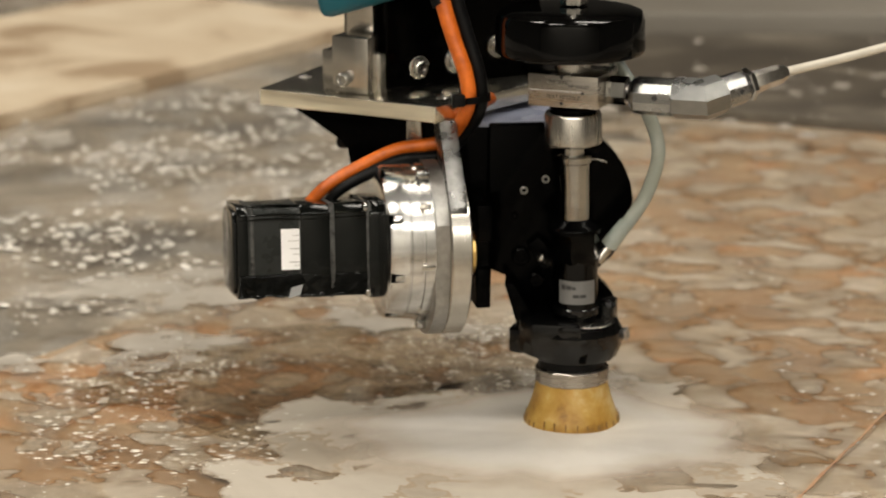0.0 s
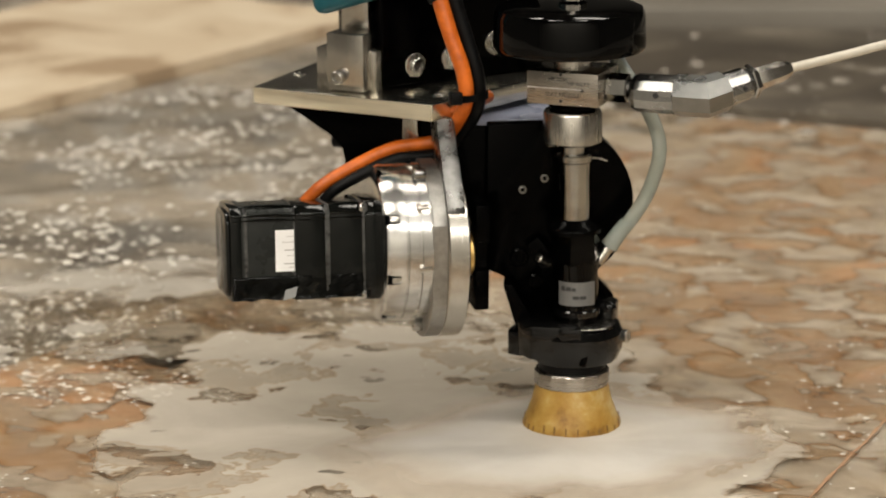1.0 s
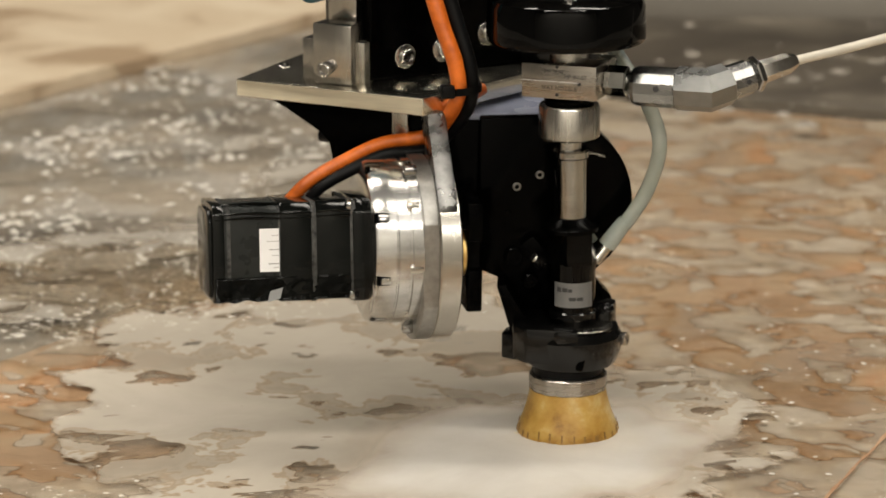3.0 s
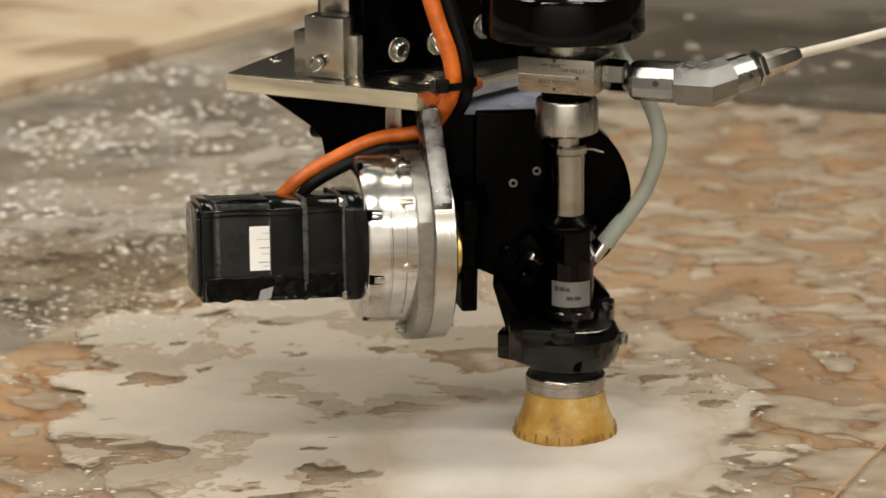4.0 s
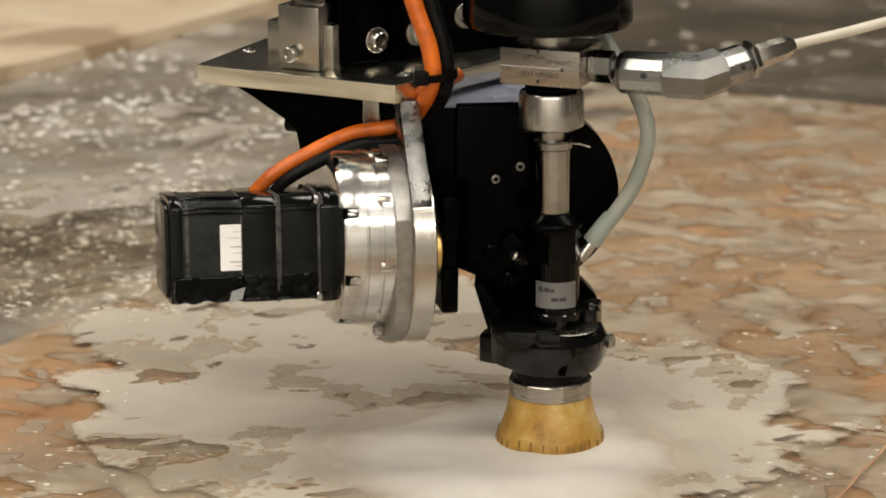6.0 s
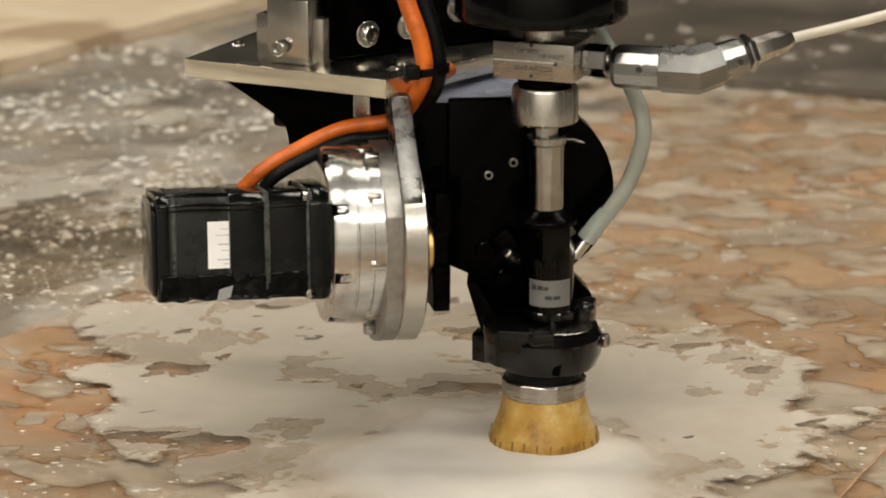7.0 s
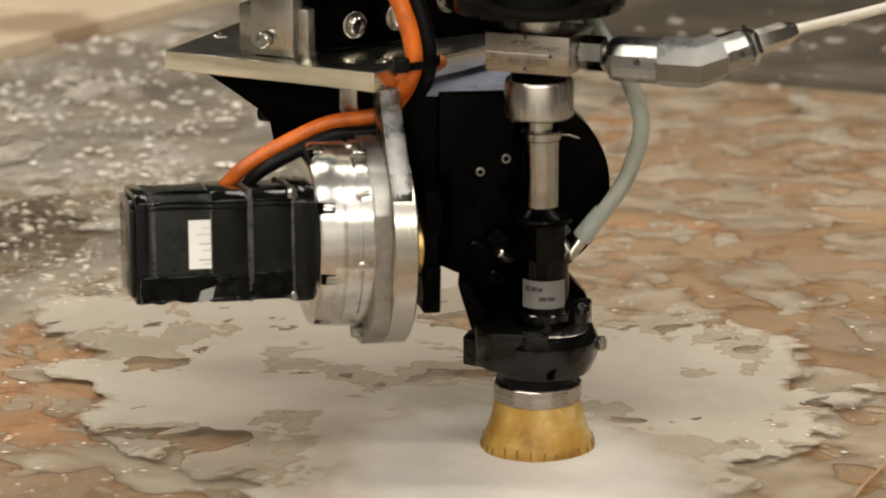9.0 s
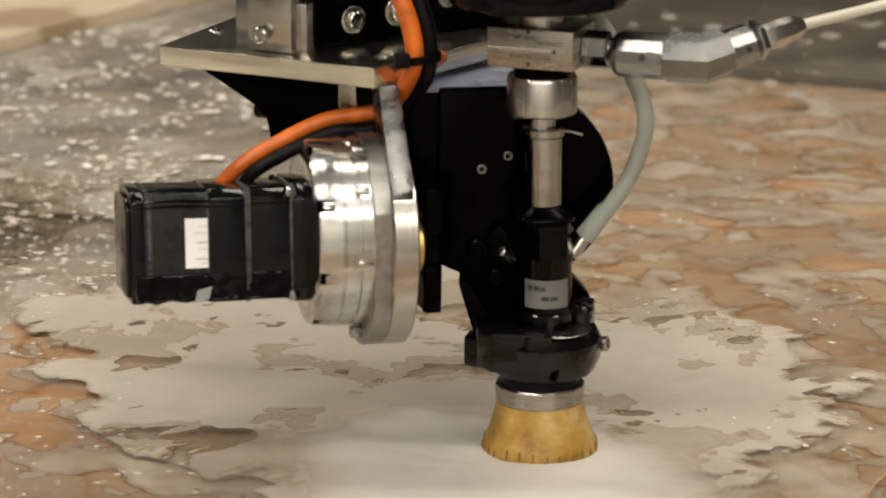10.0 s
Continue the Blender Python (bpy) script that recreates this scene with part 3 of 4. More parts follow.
def build_motor():
    root = thing("servo_motor", (-140, 12, 60), "black taped servo motor with a bright aluminium gearbox flange", "servo motor")
    roll = 8.0
    body = part("motor_body", prism(oct_section(28.8, 5), 66, 154, 1.2, 2, motor_frame(0, roll)), M_MOTOR, root, "dark grey painted motor housing")
    part("end_cap", prism(oct_section(26.6, 6), 153.5, 157, 1.6, 2, motor_frame(0, roll)), M_TAPE, root, "black rear motor cover")
    part("tape_wrap", prism(oct_section(29.9, 5), 95, 114, 0.8, 2, motor_frame(0, roll)), M_TAPE, root, "glossy black tape wrapped round the motor")
    part("tape_wrap", prism(oct_section(29.5, 5), 66, 94, 0.8, 2, motor_frame(0, roll)), M_TAPE, root, "glossy black tape wrapped round the motor")
    for s, wd in ((93.5, 3.0), (69.5, 4.0), (145, 2.4), (114.2, 1.6)):
        part("tape_seam", prism(oct_section(30.2 if s < 112 else 29.3, 5.2), s - wd / 2, s + wd / 2, 0.5, 1, motor_frame(0, roll)), M_SEAM, root, "rough dusty seam of tape")
    part("tape_wrap", prism(oct_section(29.6, 5), 147.5, 154.4, 0.9, 2, motor_frame(0, roll)), M_TAPE, root, "glossy black tape wrapped round the motor's end")
    for w, u in ((29.3, 21.2), (29.3, 24.0), (23.6, 29.3)):
        part("tape_fold", tube([motor_frame(0, roll) @ Vector((w, u + 0.5 * math.sin(k * 2.1), 68 + 17 * k)) for k in range(6)], 0.75, 8, 6, 0.8), M_TAPE, root, "raised fold of tape along the motor")
    # a wrinkled strip of tape along the lower half of the face
    strip = bmesh.new()
    cols = []
    fr0 = motor_frame(0, roll)
    for i in range(61):
        sx = 67 + 86.5 * i / 60
        col = []
        for j in range(9):
            u = -14 - 13.8 * j / 8
            w = 30.0 + 0.9 * noise.noise(Vector((sx * 0.16, u * 0.3, 2))) + 0.5 * noise.noise(Vector((sx * 0.5, u * 0.8, 4)))
            if j == 8:
                u -= 1.6 * noise.noise(Vector((sx * 0.13, 0, 9))) + 0.6
            col.append(strip.verts.new(fr0 @ Vector((w, u, sx))))
        cols.append(col)
    for a, b in zip(cols, cols[1:]):
        for k in range(8):
            strip.faces.new((a[k], a[k + 1], b[k + 1], b[k]))
    bmesh.ops.solidify(strip, geom=strip.faces[:], thickness=-0.8)
    part("tape_strip", strip, M_TAPE, root, "wrinkled black tape along the motor's lower edge", 60)
    part("motor_flange", prism(oct_section(31.5, 8), 60.5, 70, 1.2, 2, motor_frame(0, roll)), M_TAPE, root, "black square mounting flange")
    for a in (45, 135, 225, 315):
        part("flange_screw", screw(on_axis(70, a + roll, 38) + UP * 2.4, AX, 3.6, 3), M_CHROME, root)
    # bright sticker with small print
    f = motor_frame(0, roll)
    right = (f.to_3x3() @ Vector((0, 0, -1))).normalized()
    up = (f.to_3x3() @ Vector((0, 1, 0))).normalized()
    at = f @ Vector((28.8, -11, 126.5))
    st = part("sticker", label_on(at, right, up, 13.2, 26, 0.1), M_WHITE, body, "white printed sticker")
    for k, (y, ww, mt) in enumerate(((21.5, 5, M_FAINT), (18, 8, M_FAINT), (13, 6.5, M_PALEINK), (9.5, 5, M_FAINT), (4.5, 7, M_PALEINK), (2.2, 4, M_FAINT))):
        part("print_line", label_on(Vector(at) + up * y + right * (12.2 - ww), right, up, ww, 0.6, 0.4, 0.08), mt, st)
    part("loose_tape_end", label_on(f @ Vector((33.0, -29.0, 123)), right * 0.96 + up * 0.25, (up * 0.94 - AF * 0.25 + right * 0.3), 8, 7, 0.6, 0.5), M_GREYLABEL, body, "curled end of silver tape")
    # gearbox: rings, pockets with screws, flange plate with its arm, and disc
    gear = part("gearbox", [lathe(AO + UP * 4.6, AX, [(29, 44), (29, 50), (30, 51), (36.5, 51), (36.8, 49.4), (38.4, 49.4), (38.8, 50.8), (45, 50.8), (45.4, 50), (46.2, 50), (46.6, 50.4), (57, 49.8), (59, 48.6), (60.5, 44), (61.5, 30)], 96)], M_ALU, root, "bright turned aluminium gearbox")
    for a in (-60, -15, 30, 75, 120, 165, 210, 255):
        q = on_axis(53, a, 48.2) + UP * 4.6
        out = (AF * math.cos(radians(a)) + UP * math.sin(radians(a)))
        tan = AX.cross(out)
        m = Matrix.Translation(q) @ Matrix((AX, tan, out)).transposed().to_4x4()
        # no recess is cut: a black block gives the pocket's shade
        part("pocket_shade", prism([(-3.8, -3.4), (6.0, -3.4), (6.0, 3.4), (-3.8, 3.4)], -2, 1.9, 0.6, 1, m), M_BLACK, gear, "black block that stands in for the shade in a screw pocket")
        part("ring_screw", screw(on_axis(31, a + 8, 48.0) + UP * 4.6, AX, 3.6, 8.5), M_STEEL, gear)
        part("pocket_screw", prism([(-3.0, -2.3), (3.4, -2.3), (3.4, 2.3), (-3.0, 2.3)], -1.2, 2.6, 0.8, 2, m), M_CHROME, gear)
    part("adapter_plate", prism(oct_section(40.5, 13), 57.4, 60.3, 0.8, 2, motor_frame(0, roll, 4.6)), M_ALU, root, "thin bright adapter plate")
    for a in (-74, 66, 160, 210):
        part("cap_screw", screw(on_axis(29.5, a, 53.0) + UP * 4, AX, 4.2, 8.0), M_CHROME, root)
    # flange plate, disc, and the arm that rises to the mounting plate
    pts = []
    for i in range(40):
        a = 2 * math.pi * i / 40
        pts.append((min(50.5, 57 * math.cos(a)), 57 * math.sin(a)))
    fr = motor_frame(0, 0, 0)
    part("flange_plate", prism(pts, 21.2, 30.6, 0.9, 2, fr), M_ALU_DULL, root, "dull grey aluminium flange plate")
    arm = [(49, 24), (46, 36), (6, 84), (-19, 84), (20, 36), (30, 24)]
    part("flange_arm", prism(arm, 9.5, 21, 0.9, 2, fr), M_ARM, root, "slanted grey aluminium arm")
    part("flange_disc", lathe(AO, AX, [(7.6, 55.6), (8.6, 57), (20.4, 57), (21.4, 56)], 96), M_STEEL, root, "bright turned steel disc")
    part("bearing_bush", rod(AO + AX * 0.2 + AF * 20, AX, 8, 14, 32), M_BRASS, root, "brass bush")
    c = [(-34, -34), (34, -34), (34, -8), (26, -8), (26, 10), (34, 10), (34, 34), (-34, 34)]
    part("coupling", prism(c, -9, 0.5, 1.2, 2, fr), M_BLACK, root, "black notched coupling block")
    return root


def build_wrist():
    root = thing("wrist_bracket", (-10, 40, 40), "black anodised swivel bracket that holds the cutting tool", "bracket")
    # upright cheek with a round back, facing the viewer, turned a little
    pts = [(-56, 200), (-10, 200), (14, 196)]
    for i in range(14):
        a = radians(62 - 125 * i / 13)
        pts.append((-12 + 50 * math.cos(a), 146 + 52 * math.sin(a)))
    pts += [(26, 84), (26, 66), (-26, 66), (-38, 78), (-44, 100), (-58, 104)]
    m = Matrix.Translation((0, 34, 0)) @ pose(0, 0, 0, 90, 0, 8)
    part("cheek_plate", prism(pts, -10, 10, 1.4, 2, m), M_BLACK, root, "rounded black cheek plate")
    dn = Vector((0.139, -0.990, 0)).normalized()
    # added steel-coloured line for the highlight on the black cheek
    part("cheek_highlight", tube([(9, 24, 176), (16, 25.2, 175.6), (22, 26.2, 173.5)], 0.8, 10, 6), M_BLOCK, root, "thin bright line that imitates a highlight on the cheek")
    for bx, bz, br in ((-34, 112, 6), (-24, 96, 5)):
        part("boss", lathe((bx, 23 + bx * 0.14, bz), dn, [(0, br), (2.5, br), (3.4, br - 1), (3.4, br * 0.5), (2.2, br * 0.4)], 28), M_BLACK, root)
    part("shelf", prism([(-62, 22), (12, 31), (8, 125), (-44, 220)], 197, 201, 1, 2), M_SHELF, root, "pale grey top shelf with a blue reflection in its colour")
    part("spine", block(-56, 46, 100, 199, 44, 40, 8, 2), M_BLACK, root)
    for x, z in ((-18, 163), (-32, 156), (-38, 139)):
        part("cheek_screw", screw((x, 24.6 + x * 0.14, z), (0.14, -1, 0), 2.7, 1.6), M_ALU_DULL if z > 150 else M_BLACK, root)
    part("cross_bolt", rod((-16, 18, 187), (1, 0.14, 0), 14, 3.6, 20), M_STEEL, root)
    part("clip_lever", prism([(-30, 120), (-22, 126), (-8, 112), (-12, 102), (-20, 104)], -4, 6, 1, 2, Matrix.Translation((0, 20, 0)) @ pose(0, 0, 0, 90, 0, 0)), M_BLACK, root)
    part("pivot_pin", rod((-14, 6, 110), (-0.6, -0.5, 0.5), 12, 3, 16), M_STEEL, root)
    # foot that clasps the nozzle
    part("lower_yoke", prism([(-34, 22), (-34, -14), (-26, -26), (2, -30), (6, -24), (-12, -14), (-14, 22)], 56, 78, 1.4, 2), M_WET, root, "wet black claw round the nozzle")
    part("claw_tip", prism([(-41, -6), (-32, -12), (-28, 4), (-38, 8)], 54, 70, 1, 2), M_WET, root)
    part("strut", prism([(-44, 100), (-38, 100), (-22, 72), (-34, 66)], -14, 10, 1, 2, Matrix.Translation((0, 4, 0)) @ pose(0, 0, 0, 90, 0, 0)), M_BLACK, root)
    return root


def build_tool():
    """The upright cutting tool: knob, valve block, collar, stem, mixing body and nozzle clamp."""
    root = thing("waterjet_cutting_tool", (0, 0, 34), "upright waterjet tool of bright steel and black metal", "cutting tool")
    part("valve_knob", lathe((-2.2, 0, 251.5), UP, [(0, 45.6), (0.5, 47.2), (1.6, 47.9), (4, 48), (22, 47.6), (26, 46), (28, 41), (29.5, 30), (30, 10)], 96), M_GLOSS, root, "glossy black domed actuator")
    part("knob_nut", rod((0, 0, 282), UP, 8, 9, 6, 0.8), M_STEEL, root)
    part("knob_stem", rod((0, 0, 306), (0, 0, -1), 24, 5, 24), M_STEEL, root)
    part("upper_stem", rod((0, 0, 236), UP, 20, 12.2, 48), M_STEEL, root)
    yaw = -19.0
    r = Vector((math.cos(radians(yaw)), math.sin(radians(yaw)), 0))
    b = Vector((-r.y, r.x, 0))
    blk = part("valve_block", block(0, 0, 219, 240, 47, 40, yaw, 0.7), M_BLOCK, root, "brushed steel valve block with stamped lettering")
    face = -b * 20.05
    def onface(u, z):
        return r * u + face + UP * z
    letters("HP SEAL", onface(-9, 234.4), r, UP, 2.6, M_INK, blk)
    letters("HP INLET", onface(3.5, 232.0), r, UP, 2.6, M_INK, blk)
    letters("SEAT NOZZLE", onface(-11, 224.6), r, UP, 2.6, M_INK, blk)
    for u, z in ((-1, 238.6), (13, 229), (-1, 221.6)):
        part("weep_hole", rod(onface(u, z) - b * 0.12, b, 1, 1.15, 16, 0.1), M_INK, blk)
    part("scribed_line", label_on(onface(-23, 229.4), r, UP, 36, 0.35, 0.0, 0.12), M_WHITE, blk)
    part("seal_ring", lathe((0, 0, 213), UP, [(0, 12), (1, 15), (3, 15.5), (5, 13), (6.2, 12)], 48), M_BLACK, root)
    part("collar_nut", lathe((0, 0, 191), UP, [(0, 15), (0.8, 17.6), (2, 18.6), (20, 18.6), (21.6, 17.6), (22.4, 14)], 64), M_STEEL, root, "brushed steel collar nut")
    part("neck", rod((0, 0, 183), UP, 9, 7.5, 32), M_CHROME, root)
    part("post", lathe((1.2, 0, 141), UP, [(0, 8.8), (0.8, 9.8), (38, 9.8), (39, 11), (42.5, 11), (43.5, 9.8)], 48), M_CHROME, root, "bright steel stem")
    part("dust_collar", lathe((1, 0, 134), UP, [(0, 17.2), (2.5, 17.6), (4.5, 16), (6.5, 13), (8, 11.5), (8.6, 10.6)], 48), M_BLACK, root)
    part("hex_nut", rod((2.4, 0, 114), UP, 22, 16, 6, 1.2, radians(18)), M_GLOSS, root, "black hex nut")
    bodyp = part("mixing_body", lathe((3, 0, 70), UP, [(0, 12), (1, 13.6), (40, 13.6), (44, 14.4), (46, 14.4)], 48), M_GLOSS, root, "black cylindrical mixing chamber")
    # wrapped silver label with unreadable print
    bm = bmesh.new()
    cols = []
    for i in range(25):
        a = radians(-145 + 110 * i / 24)
        cols.append([bm.verts.new((3 + 13.85 * math.cos(a), 13.85 * math.sin(a), z)) for z in (88, 103.5)])
    for p, q in zip(cols, cols[1:]):
        bm.faces.new((p[0], q[0], q[1], p[1]))
    lab = part("maker_label", bm, M_GREYLABEL, bodyp, "silver wrap-round label with dark print")
    for a, z, w, h in ((-128, 97.6, 2.8, 3.0), (-112, 97.8, 3.4, 2.6), (-98, 97.8, 2.6, 2.0), (-92, 92.4, 4.2, 2.2), (-73, 92.4, 4.0, 2.2)):
        d = Vector((math.cos(radians(a)), math.sin(radians(a)), 0))
        t = Vector((-d.y, d.x, 0))
        part("print_bar", label_on(Vector((3, 0, z)) + d * 13.7 - t * (w * 0.5), t, UP, w, h, 0.15, 0.2), M_INK, lab)
    part("knurled_ring", lathe((3, 0, 79), UP, [(0, 14), (0.8, 15), (4.5, 15), (5.2, 14)], 22), M_WET, root)
    # wet black clamp, an uneven eight-sided body with a dished top
    clamp = part("nozzle_clamp", [lathe((1.5, 0, 49), UP, [(0, 23), (2, 27.5), (10, 31), (20, 32), (24.5, 29.5), (26, 24), (24.2, 22), (24.5, 10)], 14, 0.3)], M_WET, root, "wet black nozzle clamp", 28)
    part("clamp_slot", prism([(-2.2, -4.5), (2.2, -4.5), (2.2, 4.5), (-2.2, 4.5)], 0, 1.4, 0.5, 1, Matrix.Translation((7.5, -28.2, 57)) @ pose(0, 0, 0, 90, 12, 12)), M_BLACK, clamp, "dark slot in the clamp")
    for cx, cy, cz, cr in ((-22, -19, 63, 3.2), (16, -25.5, 62, 2.6)):
        part("clamp_pin", lathe((cx, cy, cz), (cx, cy, 0), [(0, cr), (1.2, cr), (1.8, cr - 0.6), (1.8, 1.2), (0.8, 1.0)], 20), M_WET, clamp)
    part("clamp_ledge", prism([(-30, -16), (-6, -30), (6, -31), (6, -26), (-8, -22), (-20, -8)], 68, 77, 1, 2), M_WET, root)
    # bright steel ring added in place of the clamp's wet highlight arcs
    part("clamp_highlight", lathe((9, -8, 74.6), UP, [(0, 17), (0.9, 18.2), (1.5, 17.6), (1.5, 16), (0.6, 15.4)], 40), M_STEEL, root, "bright ring that imitates wet highlights")
    part("clamp_back", prism([(8, 6), (26, 0), (30, 16), (12, 24)], 70, 86, 2, 3), M_WET, root)
    part("clamp_screw", screw((33, -4, 66), (0.9, -0.4, 0.1), 4.2, 3.5), M_STEEL, root)
    part("clamp_screw", screw((24, 2, 83), (0.3, -0.3, 1), 4.0, 2.4), M_WET, root)
    part("neck_ring", rod((0, 0, 42), UP, 8, 21.5, 48), M_RUBBER, root)
    part("nozzle_ring", lathe((0, 0, 33.5), UP, [(0, 22), (0.6, 24), (9.5, 24.2), (10.4, 23.4), (10.8, 21)], 14, 0.1), M_BLOCK, root, "steel ring with flats", 15)
    # inlet fitting
    d = r
    q = r * 23.4 + UP * 228.6
    part("inlet_nut", rod(q, d, 14, 9.2, 6, 1.0, 0.3), M_CHROME, root, "bright hex inlet nut")
    part("inlet_tube", rod(q + d * 13, d, 8, 4.2, 24), M_CHROME, root)
    return root


def build_pipe():
    root = thing("high_pressure_pipe", (60, -14, 220), "bright steel elbow fitting with a cream pipe", "pipe fitting")
    r = Vector((math.cos(radians(-16)), math.sin(radians(-16)), 0))
    q = Vector((36, -10.5, 226.0))
    part("sleeve", lathe(q, r, [(0, 7), (2.5, 11), (5, 12.2), (30, 12.2)], 12, 0.2), M_SLEEVE, root, "polished sleeve with a weep hole", 15)
    part("weep_hole", rod(q + r * 19 + Vector((-0.26, -0.96, 0.0)) * 11.9 + UP * 1, (-0.26, -0.96, 0), 0.6, 1.8, 16, 0.1), M_INK, root)
    e = q + r * 29
    d = Vector((0.85, 0.44, 0.20)).normalized()
    corner = e + r * 19.5
    nrm, cut = r.cross(d).normalized(), (r + d).normalized()
    bm = bmesh.new()
    loops = []
    for base, ax, sz, mode in ((e, r, 12.4, 0), (e + r * 0.8, r, 13.2, 0), (corner, r, 13.2, 1), (corner + d * 12.2, d, 12.8, 0), (corner + d * 13, d, 12.0, 0)):
        side = nrm.cross(ax)
        loop = []
        for k in range(8):
            a = math.pi / 8 + k * math.pi / 4
            q = base + (side * math.cos(a) + nrm * math.sin(a)) * sz
            if mode:
                q += ax * ((corner - q).dot(cut) / ax.dot(cut))
            loop.append(bm.verts.new(q))
        loops.append(loop)
    for p0, p1 in zip(loops, loops[1:]):
        for k in range(8):
            bm.faces.new((p0[k], p0[(k + 1) % 8], p1[(k + 1) % 8], p1[k]))
    bm.faces.new(loops[0][::-1])
    bm.faces.new(loops[-1])
    part("elbow", bm, M_ELBOW, root, "faceted steel elbow", 15)
    g = e + r * 19.5 + d * 11
    part("sleeve", lathe(g, d, [(0, 10), (0.5, 10.6), (16, 10.6), (20, 8.5)], 12, 0.2), M_SLEEVE, root, "polished sleeve with a weep hole", 15)
    side = (Vector((0.3, -1, 0)) - d * Vector((0.3, -1, 0)).dot(d)).normalized()
    part("weep_hole", rod(g + d * 11 + side * 10.3, side, 0.6, 1.6, 16, 0.1), M_INK, root)
    part("lock_nut", rod(g + d * 20, d, 4, 11.0, 6, 0.8, 0.2), M_CHROME, root)
    part("gland", lathe(g + d * 23, d, [(0, 6.6), (1, 7.2), (20, 6.6), (23, 5.8), (27, 4.2)], 6, 0.2), M_STEEL, root, "dull hex gland")
    h = g + d * 49
    part("pipe", tube([h, h + Vector((60, 26, 10)), h + Vector((190, 90, 34)), h + Vector((420, 220, 78))], 2.9, 20), M_CREAM, root, "cream sleeved high-pressure pipe")
    return root


def build_brush():
    root = thing("nozzle_brush", (0, 0, 1), "amber splash guard with dark slits, standing in the foam", "splash guard")
    skirt = part("skirt", lathe((0, 0, 0.5), UP, [(0, 30.4), (1.5, 31.6), (6, 31.4), (10, 30.4), (16, 28.0), (23, 25.6), (29, 24.2), (33, 23.4), (34, 22)], 72), M_BRUSH, root, "translucent amber skirt")
    n = 26
    for i in range(n):
        a = 2 * math.pi * (i + 0.3 * noise.noise(Vector((i, 0.5, 0)))) / n
        h = 6.0 + 5 * noise.noise(Vector((i * 3.1, 0, 0)))
        d = Vector((math.cos(a), math.sin(a), 0))
        t = Vector((-d.y, d.x, 0))
        up = (UP * 1.0 - d * 0.15).normalized()
        part("slit", label_on(Vector((0, 0, 4.0)) + d * 31.7 - t * 0.55, t, up, 1.0 + 1.6 * abs(noise.noise(Vector((i * 1.7, 3, 0)))), h + 1.5, 0.1, 0.35), M_SLIT, skirt)
    return root


def build_hose():
    root = thing("abrasive_hose", (30, 8, 104), "milky translucent abrasive hose curving to the nozzle", "hose")
    part("hose", tube([(22, 34, 246), (32, 26, 233), (47, 16, 210), (55, 10, 186), (49, 8, 160), (37.5, 8, 140), (26, 8, 126)], 4.6, 20, 10), M_HOSE, root)
    part("cuff", tube([(35, 8, 137.5), (31, 8, 132.5), (27, 8, 127), (23.5, 8, 122)], 5.0, 20, 6, 0.0, 1.16), M_HOSE, root, "thicker hose end")
    part("ferrule", rod((24.5, 8, 123), (-0.62, -0.3, -0.78), 15, 3.6, 20), M_STEEL, root, "steel ferrule")
    return root


def build_cables():
    for name, pts, r, m, lab in (
        ("orange_cable", [(-88, 10, 305), (-84, 4, 285), (-76, -2, 259), (-68.5, -6, 238), (-67, -4, 219), (-75, 12, 199), (-88, 26, 186), (-115, 22, 182), (-141, 10, 172), (-159, 4, 162), (-175, 4, 146)], 5.4, M_ORANGE, "orange power cable looped down to the motor"),
        ("black_cable", [(-78, 10, 305), (-75, 6, 285), (-67, 2, 259), (-59.5, -2, 234), (-60, 2, 213), (-71, 18, 193), (-86, 21, 179), (-112, 14, 177), (-136, 4, 168), (-154, 1, 157), (-164, 4, 142)], 4.8, M_RUBBER, "black signal cable beside the orange one")):
        ob = part(name, tube(pts, r, 18, 10, 0.03, 0.72), m)
        tagged(ob, lab, "cable")
    spare = part("orange_cable", tube([(-54, 40, 213), (-67, 16, 209), (-71, 9, 203)], 4.0, 16), M_ORANGE)
    tagged(spare, "short bend of orange cable behind the loop", "cable")
    tie = thing("cable_tie", (-60, -3, 221), "black plastic tie round both cables", "cable tie")
    ring = []
    for i in range(24):
        a = 2 * math.pi * i / 24
        ring.append((-63 + 10.4 * math.cos(a), -4 + 7.2 * math.sin(a), 221.5 + 1.5 * math.cos(a)))
    bm = bmesh.new()
    lo = [[bm.verts.new((x, y, z + dz)) for x, y, z in ring] for dz in (-2.3, 2.3)]
    for i in range(24):
        bm.faces.new((lo[0][i], lo[0][(i + 1) % 24], lo[1][(i + 1) % 24], lo[1][i]))
    bmesh.ops.solidify(bm, geom=bm.faces[:], thickness=1.0)
    part("strap", bm, M_RUBBER, tie)
    part("lock", block(-73, -10, 217.5, 225.5, 8, 6, 12, 1), M_RUBBER, tie)
    tie2 = thing("cable_tie", (-80, 0, 281), "black plastic tie round both cables", "cable tie")
    part("strap", lathe((-84, 4, 281), (-0.45, 0.3, 1), [(0, 5.0), (0, 6.2), (5, 6.2), (5, 5.0)], 24), M_RUBBER, tie2)


